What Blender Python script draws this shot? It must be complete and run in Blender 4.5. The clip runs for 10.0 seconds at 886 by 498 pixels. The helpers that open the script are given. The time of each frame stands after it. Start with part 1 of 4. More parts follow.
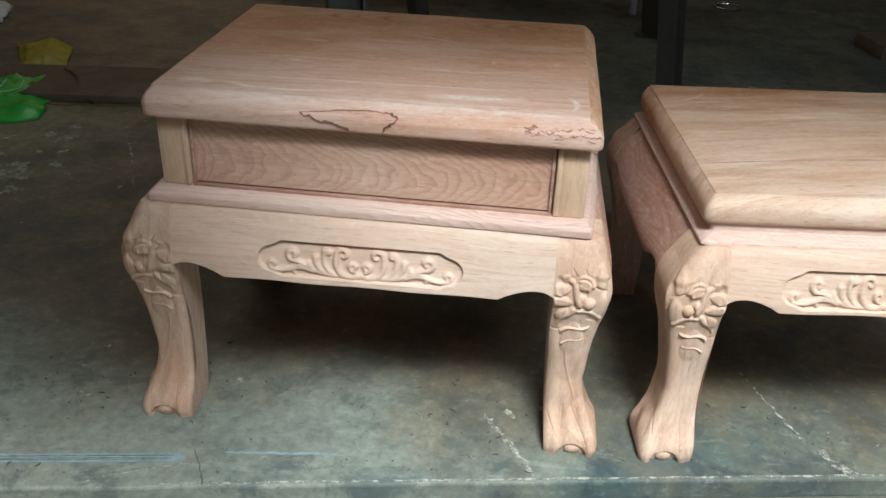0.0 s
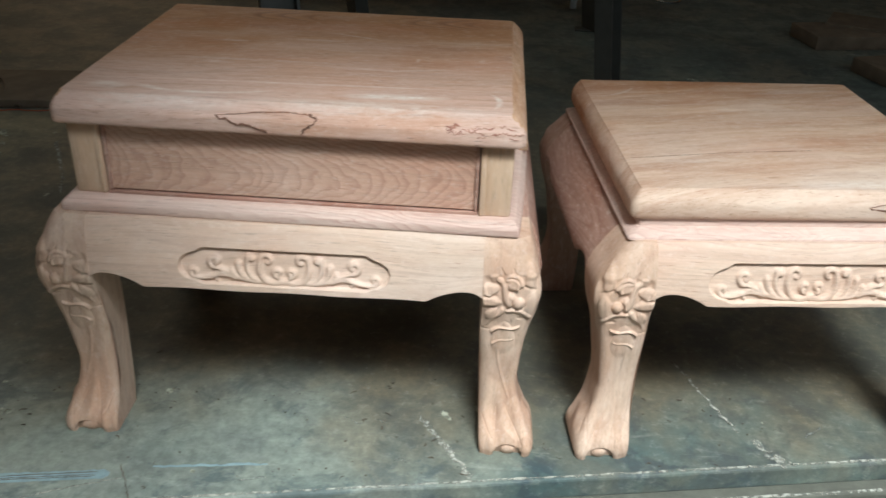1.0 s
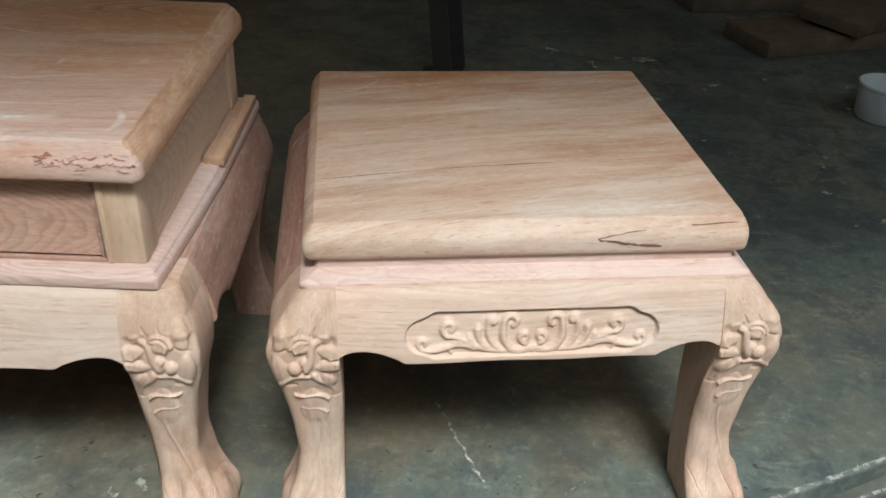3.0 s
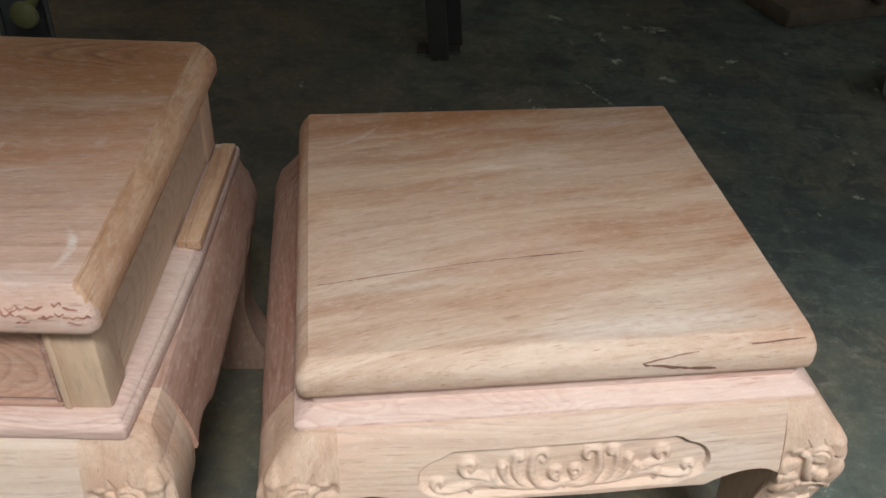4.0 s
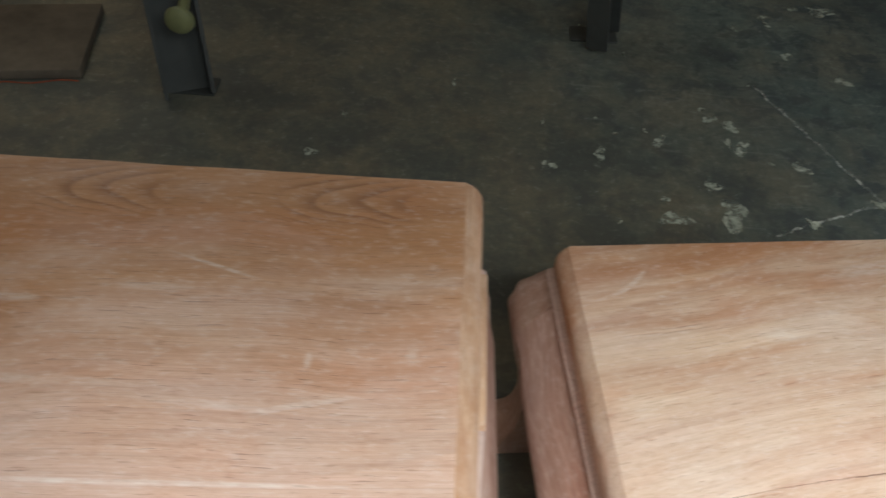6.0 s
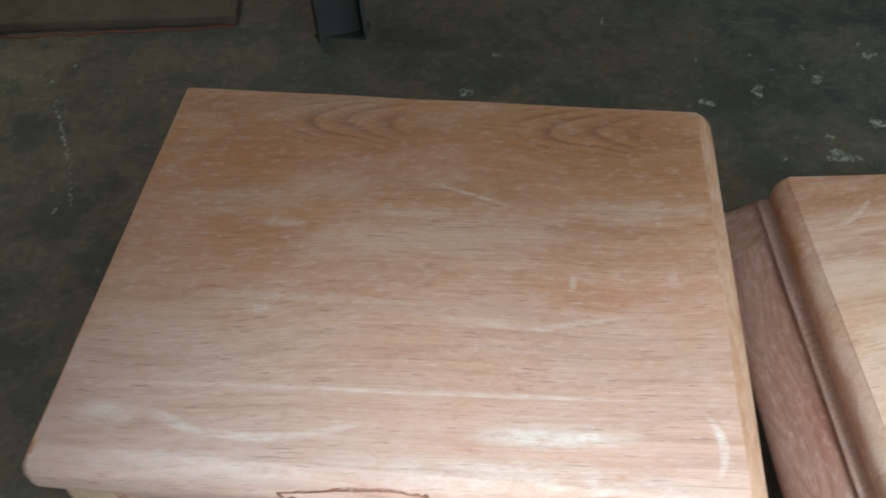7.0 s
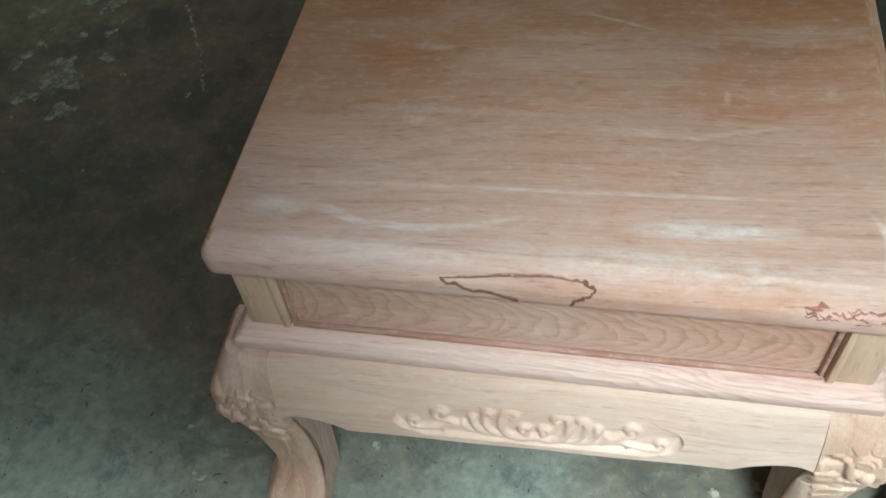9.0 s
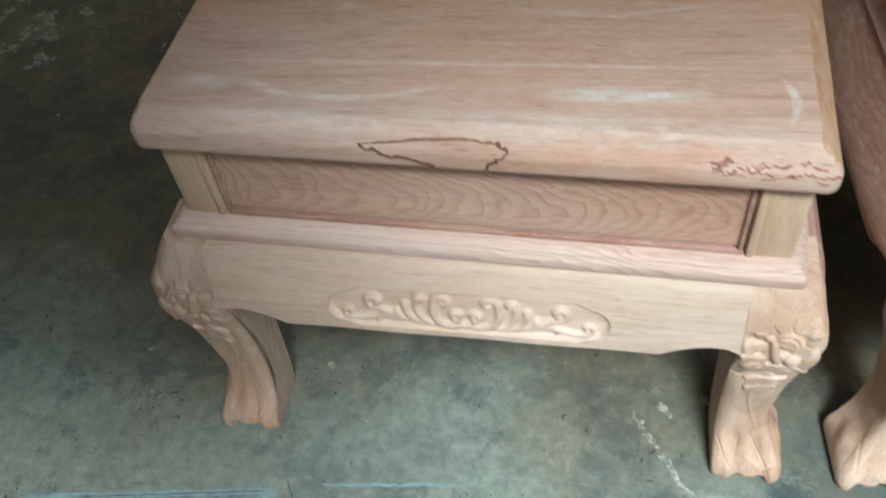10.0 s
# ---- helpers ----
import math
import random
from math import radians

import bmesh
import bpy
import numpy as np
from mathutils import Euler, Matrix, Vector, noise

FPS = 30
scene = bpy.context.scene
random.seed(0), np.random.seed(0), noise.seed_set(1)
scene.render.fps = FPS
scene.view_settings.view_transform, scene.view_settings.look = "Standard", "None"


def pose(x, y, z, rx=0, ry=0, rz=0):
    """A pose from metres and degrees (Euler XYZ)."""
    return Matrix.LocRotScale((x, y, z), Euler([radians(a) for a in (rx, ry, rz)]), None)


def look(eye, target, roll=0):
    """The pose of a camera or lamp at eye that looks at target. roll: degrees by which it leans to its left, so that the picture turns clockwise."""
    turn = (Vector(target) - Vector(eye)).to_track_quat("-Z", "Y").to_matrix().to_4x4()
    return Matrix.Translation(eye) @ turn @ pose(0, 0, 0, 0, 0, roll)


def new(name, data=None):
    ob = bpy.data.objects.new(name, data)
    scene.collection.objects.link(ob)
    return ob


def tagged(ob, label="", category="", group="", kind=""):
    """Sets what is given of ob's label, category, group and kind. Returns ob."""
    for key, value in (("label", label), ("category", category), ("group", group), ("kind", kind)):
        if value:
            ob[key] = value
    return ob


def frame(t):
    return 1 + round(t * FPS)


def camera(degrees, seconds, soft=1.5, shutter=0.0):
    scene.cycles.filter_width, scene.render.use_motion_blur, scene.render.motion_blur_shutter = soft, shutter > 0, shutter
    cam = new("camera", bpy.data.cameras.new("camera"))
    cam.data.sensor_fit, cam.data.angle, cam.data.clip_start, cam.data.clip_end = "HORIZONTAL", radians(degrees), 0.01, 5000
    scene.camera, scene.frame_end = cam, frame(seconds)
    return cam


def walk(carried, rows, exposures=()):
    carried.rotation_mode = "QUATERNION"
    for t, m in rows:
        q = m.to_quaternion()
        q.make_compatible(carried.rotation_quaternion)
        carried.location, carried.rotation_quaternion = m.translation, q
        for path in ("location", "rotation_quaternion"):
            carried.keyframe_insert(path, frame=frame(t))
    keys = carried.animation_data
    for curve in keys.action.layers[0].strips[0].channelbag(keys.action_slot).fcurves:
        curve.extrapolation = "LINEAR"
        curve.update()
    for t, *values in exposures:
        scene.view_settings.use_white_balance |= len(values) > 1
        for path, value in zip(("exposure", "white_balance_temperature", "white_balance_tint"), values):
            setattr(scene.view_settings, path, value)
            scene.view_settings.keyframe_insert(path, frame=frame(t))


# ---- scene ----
cam = camera(53.8, 10.0, shutter=0.4)
PATH = [
    (0, (0.461, -0.995, 0.856), (0.264, 0.742, -0.116), 2.3),
    (0.5, (0.472, -0.989, 0.857), (0.294, 0.748, -0.117), 2.3),
    (1, (0.498, -0.971, 0.854), (0.399, 0.772, -0.122), 2.3),
    (1.5, (0.571, -0.922, 0.853), (0.543, 0.814, -0.14), 2.1),
    (2, (0.672, -0.853, 0.844), (0.684, 0.87, -0.171), 2.2),
    (2.2, (0.711, -0.828, 0.841), (0.726, 0.894, -0.176), 2.2),
    (3.3, (0.825, -0.648, 0.844), (0.828, 1.035, -0.237), 2.6),
    (3.5, (0.813, -0.592, 0.874), (0.826, 1.079, -0.225), 2.5),
    (4, (0.782, -0.495, 0.919), (0.823, 1.097, -0.292), 2.7),
    (4.5, (0.779, -0.397, 0.967), (0.829, 1.132, -0.321), 2.9),
    (5, (0.768, -0.301, 1.015), (0.798, 1.204, -0.301), 3.6),
    (5.5, (0.653, -0.254, 1.044), (0.675, 1.185, -0.345), 4.4),
    (6, (0.5, -0.239, 1.1), (0.488, 1.146, -0.342), 3.5),
    (6.2, (0.448, -0.25, 1.105), (0.41, 1.124, -0.347), 2.5),
    (7.3, (0.308, -0.292, 1.098), (0.1, 0.974, -0.436), -3.0),
    (7.5, (0.296, -0.297, 1.099), (0.051, 0.96, -0.437), -4.2),
    (8, (0.284, -0.318, 1.083), (-0.016, 0.925, -0.455), -5.6),
    (8.5, (0.278, -0.361, 1.058), (-0.045, 0.847, -0.503), -6.7),
    (9, (0.284, -0.403, 1.033), (-0.057, 0.788, -0.537), -7.4),
    (9.5, (0.306, -0.421, 0.993), (-0.036, 0.775, -0.573), -7.1),
    (10, (0.373, -0.487, 0.964), (-0.003, 0.718, -0.588), -8.4),
]
EXPOSURES = [(0, 0.87, 6200, 3), (2.0, 0.72, 6000, 1), (3.5, 0.50, 6250, 4), (4.5, 0.42, 6350, 6), (5.0, 0.78, 6250, 5), (5.5, 1.06, 6150, 3), (6.2, 1.38, 5950, 0), (7.5, 1.26, 5650, -2), (8.5, 1.03, 5700, -5), (10, 0.81, 5900, -3)]
walk(cam, [(t, look(eye, target, roll)) for t, eye, target, roll in PATH], EXPOSURES)

# ---- world and light ----
SUN_EL, SUN_AZ = 57.0, 167.0
world = bpy.data.worlds.new("sky")
scene.world = world
world.use_nodes = True
wn = world.node_tree.nodes
sky = wn.new("ShaderNodeTexSky")
sky.sky_type = "NISHITA"
sky.sun_disc = False
sky.sun_elevation, sky.sun_rotation = radians(SUN_EL), radians(SUN_AZ)
sky.air_density, sky.dust_density, sky.ozone_density = 0.6, 9.0, 0.4
world.node_tree.links.new(sky.outputs[0], wn["Background"].inputs[0])
wn["Background"].inputs[1].default_value = 0.05
sun = new("sun", bpy.data.lights.new("sun", "SUN"))
sun.data.energy, sun.data.angle, sun.data.color = 2.35, radians(14), (1.0, 0.985, 0.965)
az, el = radians(SUN_AZ), radians(SUN_EL)
sun.matrix_world = look((10 * math.sin(az) * math.cos(el), 10 * math.cos(az) * math.cos(el), 10 * math.sin(el)), (0, 0, 0))
# the bright sky in the upper half of the doorway
doorway = new("doorway_sky", bpy.data.lights.new("doorway_sky", "AREA"))
doorway.data.shape, doorway.data.size, doorway.data.size_y = "RECTANGLE", 1.3, 0.55
doorway.data.energy, doorway.data.color = 7.0, (0.86, 0.95, 1.0)
doorway.matrix_world = look((1.15, -1.02, 1.90), (0.55, 0.10, 0.20))
# the bright sky in the open side bay
bay = new("bay_sky", bpy.data.lights.new("bay_sky", "AREA"))
bay.data.shape, bay.data.size, bay.data.size_y = "RECTANGLE", 1.1, 1.3
bay.data.energy, bay.data.color = 5.0, (0.97, 0.99, 1.0)
bay.matrix_world = look((3.25, -0.50, 1.75), (0.30, -0.40, 0.35))
# fill light added over the back of the workshop, in an unseen roof gap
back_fill = new("back_fill_light", bpy.data.lights.new("back_fill_light", "AREA"))
back_fill.data.shape, back_fill.data.size, back_fill.data.size_y = "RECTANGLE", 1.0, 1.0
back_fill.data.energy, back_fill.data.color = 5.0, (1.0, 0.95, 0.80)
back_fill.matrix_world = look((-1.20, 2.10, 3.33), (-1.20, 2.10, 0.0))


# ---- materials ----
def material(name):
    m = bpy.data.materials.new(name)
    m.use_nodes = True
    return m, m.node_tree.nodes, m.node_tree.links, m.node_tree.nodes["Principled BSDF"]


def maths(nodes, links, op, a, b=0.0, clamp=False):
    n = nodes.new("ShaderNodeMath")
    n.operation, n.use_clamp = op, clamp
    for k, v in enumerate((a, b)):
        if isinstance(v, (int, float)):
            n.inputs[k].default_value = v
        else:
            links.new(v, n.inputs[k])
    return n.outputs[0]


def ramp(nodes, links, value, lo, hi):
    n = nodes.new("ShaderNodeMapRange")
    n.clamp = True
    links.new(value, n.inputs[0])
    n.inputs[1].default_value, n.inputs[2].default_value = lo, hi
    return n.outputs[0]


def mixed(nodes, links, fac, a, b, blend="MIX"):
    n = nodes.new("ShaderNodeMix")
    n.data_type, n.blend_type = "RGBA", blend
    if isinstance(fac, (int, float)):
        n.inputs[0].default_value = fac
    else:
        links.new(fac, n.inputs[0])
    for k, v in ((6, a), (7, b)):
        if isinstance(v, tuple):
            n.inputs[k].default_value = (*v, 1)
        else:
            links.new(v, n.inputs[k])
    return n.outputs[2]


def noised(nodes, links, vector, scale, detail=3.0, rough=0.5, distortion=0.0):
    n = nodes.new("ShaderNodeTexNoise")
    links.new(vector, n.inputs["Vector"])
    n.inputs["Scale"].default_value, n.inputs["Detail"].default_value = scale, detail
    n.inputs["Roughness"].default_value, n.inputs["Distortion"].default_value = rough, distortion
    return n.outputs[0]


def scaled(nodes, links, vector, s, shift=(0, 0, 0)):
    n = nodes.new("ShaderNodeMapping")
    links.new(vector, n.inputs[0])
    n.inputs["Location"].default_value, n.inputs["Scale"].default_value = shift, s
    return n.outputs[0]


def bumped(nodes, links, bsdf, height, strength, distance):
    n = nodes.new("ShaderNodeBump")
    n.inputs["Strength"].default_value, n.inputs["Distance"].default_value = strength, distance
    links.new(height, n.inputs["Height"])
    links.new(n.outputs[0], bsdf.inputs["Normal"])


def wood(name, axis, pale, warm, line, lines=10.0, stretch=(1.1, 9.0), line_depth=0.5, dust=0.35, random_shift=3.0, rough=0.62, pores=0.5, pith=None, skew=0.0, tones=(2.2, 12.0), tone_range=(0.32, 0.68), smears=(), jag=2.0, eyes_at=(), front_light=None, grey=0.3, calm=1.0, mild=0.62):
    """Raw sanded rosewood with the grain along one axis: blotches of two tones, growth lines, fibres, pores and sanding dust."""
    m, nodes, links, bsdf = material(name)
    base = nodes.new("ShaderNodeTexCoord").outputs["Object"]
    info = nodes.new("ShaderNodeObjectInfo")
    move = nodes.new("ShaderNodeVectorMath")
    move.operation = "MULTIPLY_ADD"
    links.new(info.outputs["Random"], move.inputs[0])
    move.inputs[1].default_value = (random_shift, random_shift * 0.7, random_shift * 0.4)
    links.new(base, move.inputs[2])
    lean = nodes.new("ShaderNodeMapping")
    links.new(move.outputs[0], lean.inputs[0])
    lean.inputs["Rotation"].default_value = (0, 0, radians(skew))
    drift = nodes.new("ShaderNodeVectorMath")
    drift.operation = "MULTIPLY_ADD"
    links.new(noised(nodes, links, lean.outputs[0], 3.2, 1.0), drift.inputs[0])
    drift.inputs[1].default_value = tuple(0.0 if k == axis else 0.045 for k in range(3))
    links.new(lean.outputs[0], drift.inputs[2])
    here = drift.outputs[0]

    def along(a, b):
        v = [b, b, b]
        v[axis] = a
        return tuple(v)

    # growth rings, cut into long flames
    field = noised(nodes, links, scaled(nodes, links, here, along(*stretch)), 1.0, jag, 0.48, 0.35)
    if pith:
        across, centre, bend, wide, run, wobble = pith
        split = nodes.new("ShaderNodeSeparateXYZ")
        links.new(base, split.inputs[0])
        off = maths(nodes, links, "SUBTRACT", split.outputs[across], centre)
        sq = maths(nodes, links, "MULTIPLY", off, off)
        flow = maths(nodes, links, "ADD", maths(nodes, links, "MULTIPLY", split.outputs[axis], run), maths(nodes, links, "MULTIPLY", noised(nodes, links, scaled(nodes, links, here, along(9.0, 9.0)), 1.0, jag, 0.5), wobble))
        near = ramp(nodes, links, maths(nodes, links, "SQRT", sq), wide, wide * 0.45)
        spots = None
        for place, half in eyes_at:
            u = maths(nodes, links, "ABSOLUTE", maths(nodes, links, "SUBTRACT", split.outputs[axis], place))
            u = ramp(nodes, links, u, half, half * 0.5)
            spots = u if spots is None else maths(nodes, links, "MAXIMUM", spots, u)
        if spots is not None:
            near = maths(nodes, links, "MULTIPLY", near, spots)
        eyes = maths(nodes, links, "ADD", flow, maths(nodes, links, "MULTIPLY", sq, bend))

    def ringed(value):
        r = maths(nodes, links, "FRACT", maths(nodes, links, "MULTIPLY", value, lines))
        return maths(nodes, links, "MULTIPLY", maths(nodes, links, "POWER", r, 2.5), ramp(nodes, links, r, 1.0, 0.86))

    rings = ringed(field)
    if pith:
        rings = maths(nodes, links, "ADD", maths(nodes, links, "MULTIPLY", maths(nodes, links, "MULTIPLY", rings, calm), maths(nodes, links, "SUBTRACT", 1.0, near)), maths(nodes, links, "MULTIPLY", maths(nodes, links, "MULTIPLY", ringed(eyes), 1.5 if eyes_at else 1.0), near))
    patch = ramp(nodes, links, noised(nodes, links, scaled(nodes, links, here, along(2.0, 5.0)), 1.0, 2.0), 0.28, 0.62)
    if pith:
        patch = maths(nodes, links, "MAXIMUM", patch, near)
    rings = maths(nodes, links, "MULTIPLY", maths(nodes, links, "MULTIPLY", rings, patch), line_depth * 1.7 * mild, True)
    # broad tones
    tone = ramp(nodes, links, noised(nodes, links, scaled(nodes, links, here, along(*tones)), 1.0, 7.0, 0.68), *tone_range)
    colour = mixed(nodes, links, tone, pale, warm)
    # paler towards the front: the falloff of the front light, painted into the wood
    if front_light:
        lo, hi, most, rubbed_or_lit = front_light
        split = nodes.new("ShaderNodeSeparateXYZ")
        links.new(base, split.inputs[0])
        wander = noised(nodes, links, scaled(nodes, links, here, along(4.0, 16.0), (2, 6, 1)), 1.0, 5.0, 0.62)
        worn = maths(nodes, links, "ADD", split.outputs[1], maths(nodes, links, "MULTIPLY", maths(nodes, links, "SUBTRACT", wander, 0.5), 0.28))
        colour = mixed(nodes, links, maths(nodes, links, "MULTIPLY", ramp(nodes, links, worn, hi, lo), most), colour, rubbed_or_lit)
    cast = noised(nodes, links, scaled(nodes, links, here, along(4.0, 9.0), (5, 1, 3)), 1.0, 3.0, 0.55)
    colour = mixed(nodes, links, maths(nodes, links, "MULTIPLY", ramp(nodes, links, cast, 0.52, 0.68), 0.6), colour, tuple(c * k for c, k in zip(warm, (1.06, 0.90, 0.84))))
    colour = mixed(nodes, links, maths(nodes, links, "MULTIPLY", ramp(nodes, links, cast, 0.46, 0.30), grey), colour, (0.78, 0.685, 0.60))
    colour = mixed(nodes, links, rings, colour, line)
    # streaks, fibres and pores
    hair = ramp(nodes, links, noised(nodes, links, scaled(nodes, links, here, along(2.0, 200.0)), 1.0, 3.0, 0.6), 0.54, 0.68)
    colour = mixed(nodes, links, maths(nodes, links, "MULTIPLY", hair, 0.42 * mild), colour, tuple(0.60 * c for c in warm))
    streak = ramp(nodes, links, noised(nodes, links, scaled(nodes, links, here, along(1.3, 55.0)), 1.0, 4.0, 0.6), 0.36, 0.66)
    colour = mixed(nodes, links, maths(nodes, links, "MULTIPLY", streak, 0.38 * mild), colour, tuple(0.72 * c for c in warm))
    fibre = noised(nodes, links, scaled(nodes, links, here, along(7.0, 400.0)), 1.0, 3.0, 0.65)
    shade = ramp(nodes, links, fibre, 0.25, 0.75)
    colour = mixed(nodes, links, maths(nodes, links, "MULTIPLY", maths(nodes, links, "SUBTRACT", 1.0, shade), 0.42 * mild), colour, tuple(0.62 * c for c in warm))
    pore = ramp(nodes, links, noised(nodes, links, scaled(nodes, links, here, along(24.0, 420.0)), 1.0, 2.0, 0.6), 0.64, 0.72)
    colour = mixed(nodes, links, maths(nodes, links, "MULTIPLY", pore, pores), colour, line)
    # sanding dust and scuffs
    film = noised(nodes, links, scaled(nodes, links, here, along(5.0, 11.0)), 1.0, 5.0, 0.62, 0.6)
    film = maths(nodes, links, "MULTIPLY", ramp(nodes, links, film, 0.46, 0.74), dust)
    colour = mixed(nodes, links, film, colour, (0.785, 0.635, 0.57))
    # fine mottling of filled pores and rubbed-in dust
    fleck = noised(nodes, links, scaled(nodes, links, here, along(70.0, 170.0), (3, 1, 2)), 1.0, 5.0, 0.75)
    colour = mixed(nodes, links, maths(nodes, links, "MULTIPLY", ramp(nodes, links, fleck, 0.52, 0.70), 0.34), colour, (0.80, 0.69, 0.63))
    colour = mixed(nodes, links, maths(nodes, links, "MULTIPLY", ramp(nodes, links, fleck, 0.44, 0.30), 0.30), colour, tuple(0.66 * c for c in warm))
    dash = noised(nodes, links, scaled(nodes, links, here, along(38.0, 520.0), (8, 3, 5)), 1.0, 1.0, 0.5)
    colour = mixed(nodes, links, maths(nodes, links, "MULTIPLY", ramp(nodes, links, dash, 0.68, 0.73), 0.35), colour, tuple(0.45 * c for c in warm))
    # wiped smears of whitish dust: middle, half lengths, turn, bend, strength
    for cx, cy, rx, ry, turn, bend, much in smears:
        there = nodes.new("ShaderNodeMapping")
        there.vector_type = "TEXTURE"
        links.new(base, there.inputs[0])
        there.inputs["Location"].default_value, there.inputs["Rotation"].default_value = (cx, cy, 0), (0, 0, radians(turn))
        split = nodes.new("ShaderNodeSeparateXYZ")
        links.new(there.outputs[0], split.inputs[0])
        u = maths(nodes, links, "DIVIDE", split.outputs[0], rx)
        uu = maths(nodes, links, "MULTIPLY", u, u)
        v = maths(nodes, links, "DIVIDE", maths(nodes, links, "SUBTRACT", split.outputs[1], maths(nodes, links, "MULTIPLY", uu, bend)), ry)
        d = maths(nodes, links, "ADD", uu, maths(nodes, links, "MULTIPLY", v, v))
        rub = noised(nodes, links, scaled(nodes, links, base, (60.0, 160.0, 60.0)), 1.0, 4.0, 0.7)
        mask = maths(nodes, links, "MULTIPLY", ramp(nodes, links, d, 1.0, 0.1), maths(nodes, links, "MULTIPLY", ramp(nodes, links, rub, 0.30, 0.62), much))
        colour = mixed(nodes, links, mask, colour, (0.84, 0.78, 0.73))
    links.new(colour, bsdf.inputs["Base Color"])
    bsdf.inputs["Specular IOR Level"].default_value = 0.35
    links.new(maths(nodes, links, "ADD", maths(nodes, links, "MULTIPLY", fibre, 0.2), rough - 0.1), bsdf.inputs["Roughness"])
    bumped(nodes, links, bsdf, maths(nodes, links, "SUBTRACT", maths(nodes, links, "ADD", fibre, maths(nodes, links, "MULTIPLY", film, 0.5)), pore), 0.5, 0.0008)
    return m


LINE = (0.38, 0.20, 0.145)
TOP = wood("rosewood_top", 0, (0.62, 0.355, 0.20), (0.525, 0.255, 0.12), (0.17, 0.06, 0.035), 14.0, (1.0, 6.0), 0.55, 0.32, 0.0, pith=(1, 0.185, -120.0, 0.055, 1.7, 0.14), pores=0.45, skew=-3, tones=(1.8, 18.0), tone_range=(0.25, 0.75),
           eyes_at=((-0.095, 0.085), (0.150, 0.095)), calm=0.6, front_light=(-0.27, 0.09, 0.88, (0.82, 0.61, 0.55)),
           smears=((0.125, -0.170, 0.075, 0.013, 4, 0.0, 0.75), (0.151, -0.168, 0.012, 0.004, 10, 0.0, 1.0), (0.254, -0.166, 0.030, 0.005, 96, 0.010, 0.8),
                   (-0.108, -0.190, 0.105, 0.005, 3, 0.024, 0.65), (-0.170, -0.183, 0.035, 0.006, -22, 0.0, 0.6), (-0.230, -0.180, 0.030, 0.014, 0, 0.0, 0.55), (0.045, 0.084, 0.062, 0.003, -18, 0.0, 0.45), (-0.010, 0.056, 0.040, 0.006, 2, 0.0, 0.35),
                   (-0.134, 0.034, 0.030, 0.006, 2, 0.0, 0.35), (-0.128, -0.067, 0.026, 0.007, -4, 0.0, 0.4), (0.140, -0.062, 0.050, 0.004, 14, 0.0, 0.45), (0.005, -0.140, 0.270, 0.003, 2.2, 0.0, 0.5), (0.228, -0.004, 0.006, 0.014, 0, 0.0, 0.35), (0.140, -0.016, 0.004, 0.010, 0, 0.0, 0.5),
                   (0.100, -0.206, 0.170, 0.018, 0, 0.0, 0.5), (-0.150, -0.215, 0.120, 0.012, 0, 0.0, 0.4), (-0.090, -0.052, 0.120, 0.006, 1, 0.0, 0.3), (0.060, -0.066, 0.070, 0.005, -3, 0.0, 0.35)))
TOP_PALE = wood("rosewood_top_pale", 0, (0.74, 0.545, 0.40), (0.53, 0.27, 0.14), (0.36, 0.15, 0.08), 9.0, (1.1, 7.0), 0.55, 0.30, 0.0, skew=-9, tones=(1.9, 15.0), tone_range=(0.41, 0.59), front_light=(-0.25, 0.10, 0.78, (0.79, 0.645, 0.545)),
                smears=((-0.170, 0.150, 0.050, 0.004, 35, 0.012, 0.45), (0.120, 0.170, 0.080, 0.012, 10, 0.0, 0.35), (-0.020, 0.080, 0.030, 0.012, 0, 0.0, 0.35), (-0.120, -0.120, 0.080, 0.008, 6, 0.0, 0.35), (0.100, -0.190, 0.150, 0.018, 2, 0.0, 0.45)))
FIGURED = wood("rosewood_figured", 0, (0.76, 0.535, 0.415), (0.65, 0.405, 0.305), (0.38, 0.165, 0.11), 26.0, (5.0, 8.0), 0.55, 0.25, 0.0, jag=6.0, tones=(9.0, 14.0), pith=(2, 0.392, 62.0, 9.0, 2.1, 0.36), grey=0.1, mild=0.75)
WOOD_X = wood("rosewood_lengthwise", 0, (0.77, 0.605, 0.49), (0.69, 0.495, 0.385), LINE, 22.0, (1.2, 11.0), 0.48, 0.40, grey=0.5)
TAN = wood("tan_rosewood", 1, (0.64, 0.42, 0.265), (0.53, 0.30, 0.175), (0.42, 0.22, 0.13), 18.0, (1.2, 11.0), 0.45, 0.2)
WOOD_Z = wood("rosewood_upright", 2, (0.75, 0.575, 0.455), (0.61, 0.405, 0.29), LINE, 14.0, (2.2, 9.0), 0.70, 0.25, tones=(5.0, 14.0), tone_range=(0.40, 0.62), grey=0.3)
# darker copy of the upright wood: the rear legs' shade, painted in
REAR_SHADE = wood("shaded_rosewood_upright", 2, (0.50, 0.34, 0.26), (0.39, 0.23, 0.17), (0.24, 0.11, 0.08), 14.0, (2.2, 9.0), 0.6, 0.2, grey=0.1)
PINK = wood("rosewood_pink", 0, (0.76, 0.60, 0.53), (0.68, 0.475, 0.41), (0.46, 0.23, 0.19), 34.0, (2.2, 14.0), 0.75, 0.30, jag=3.0)
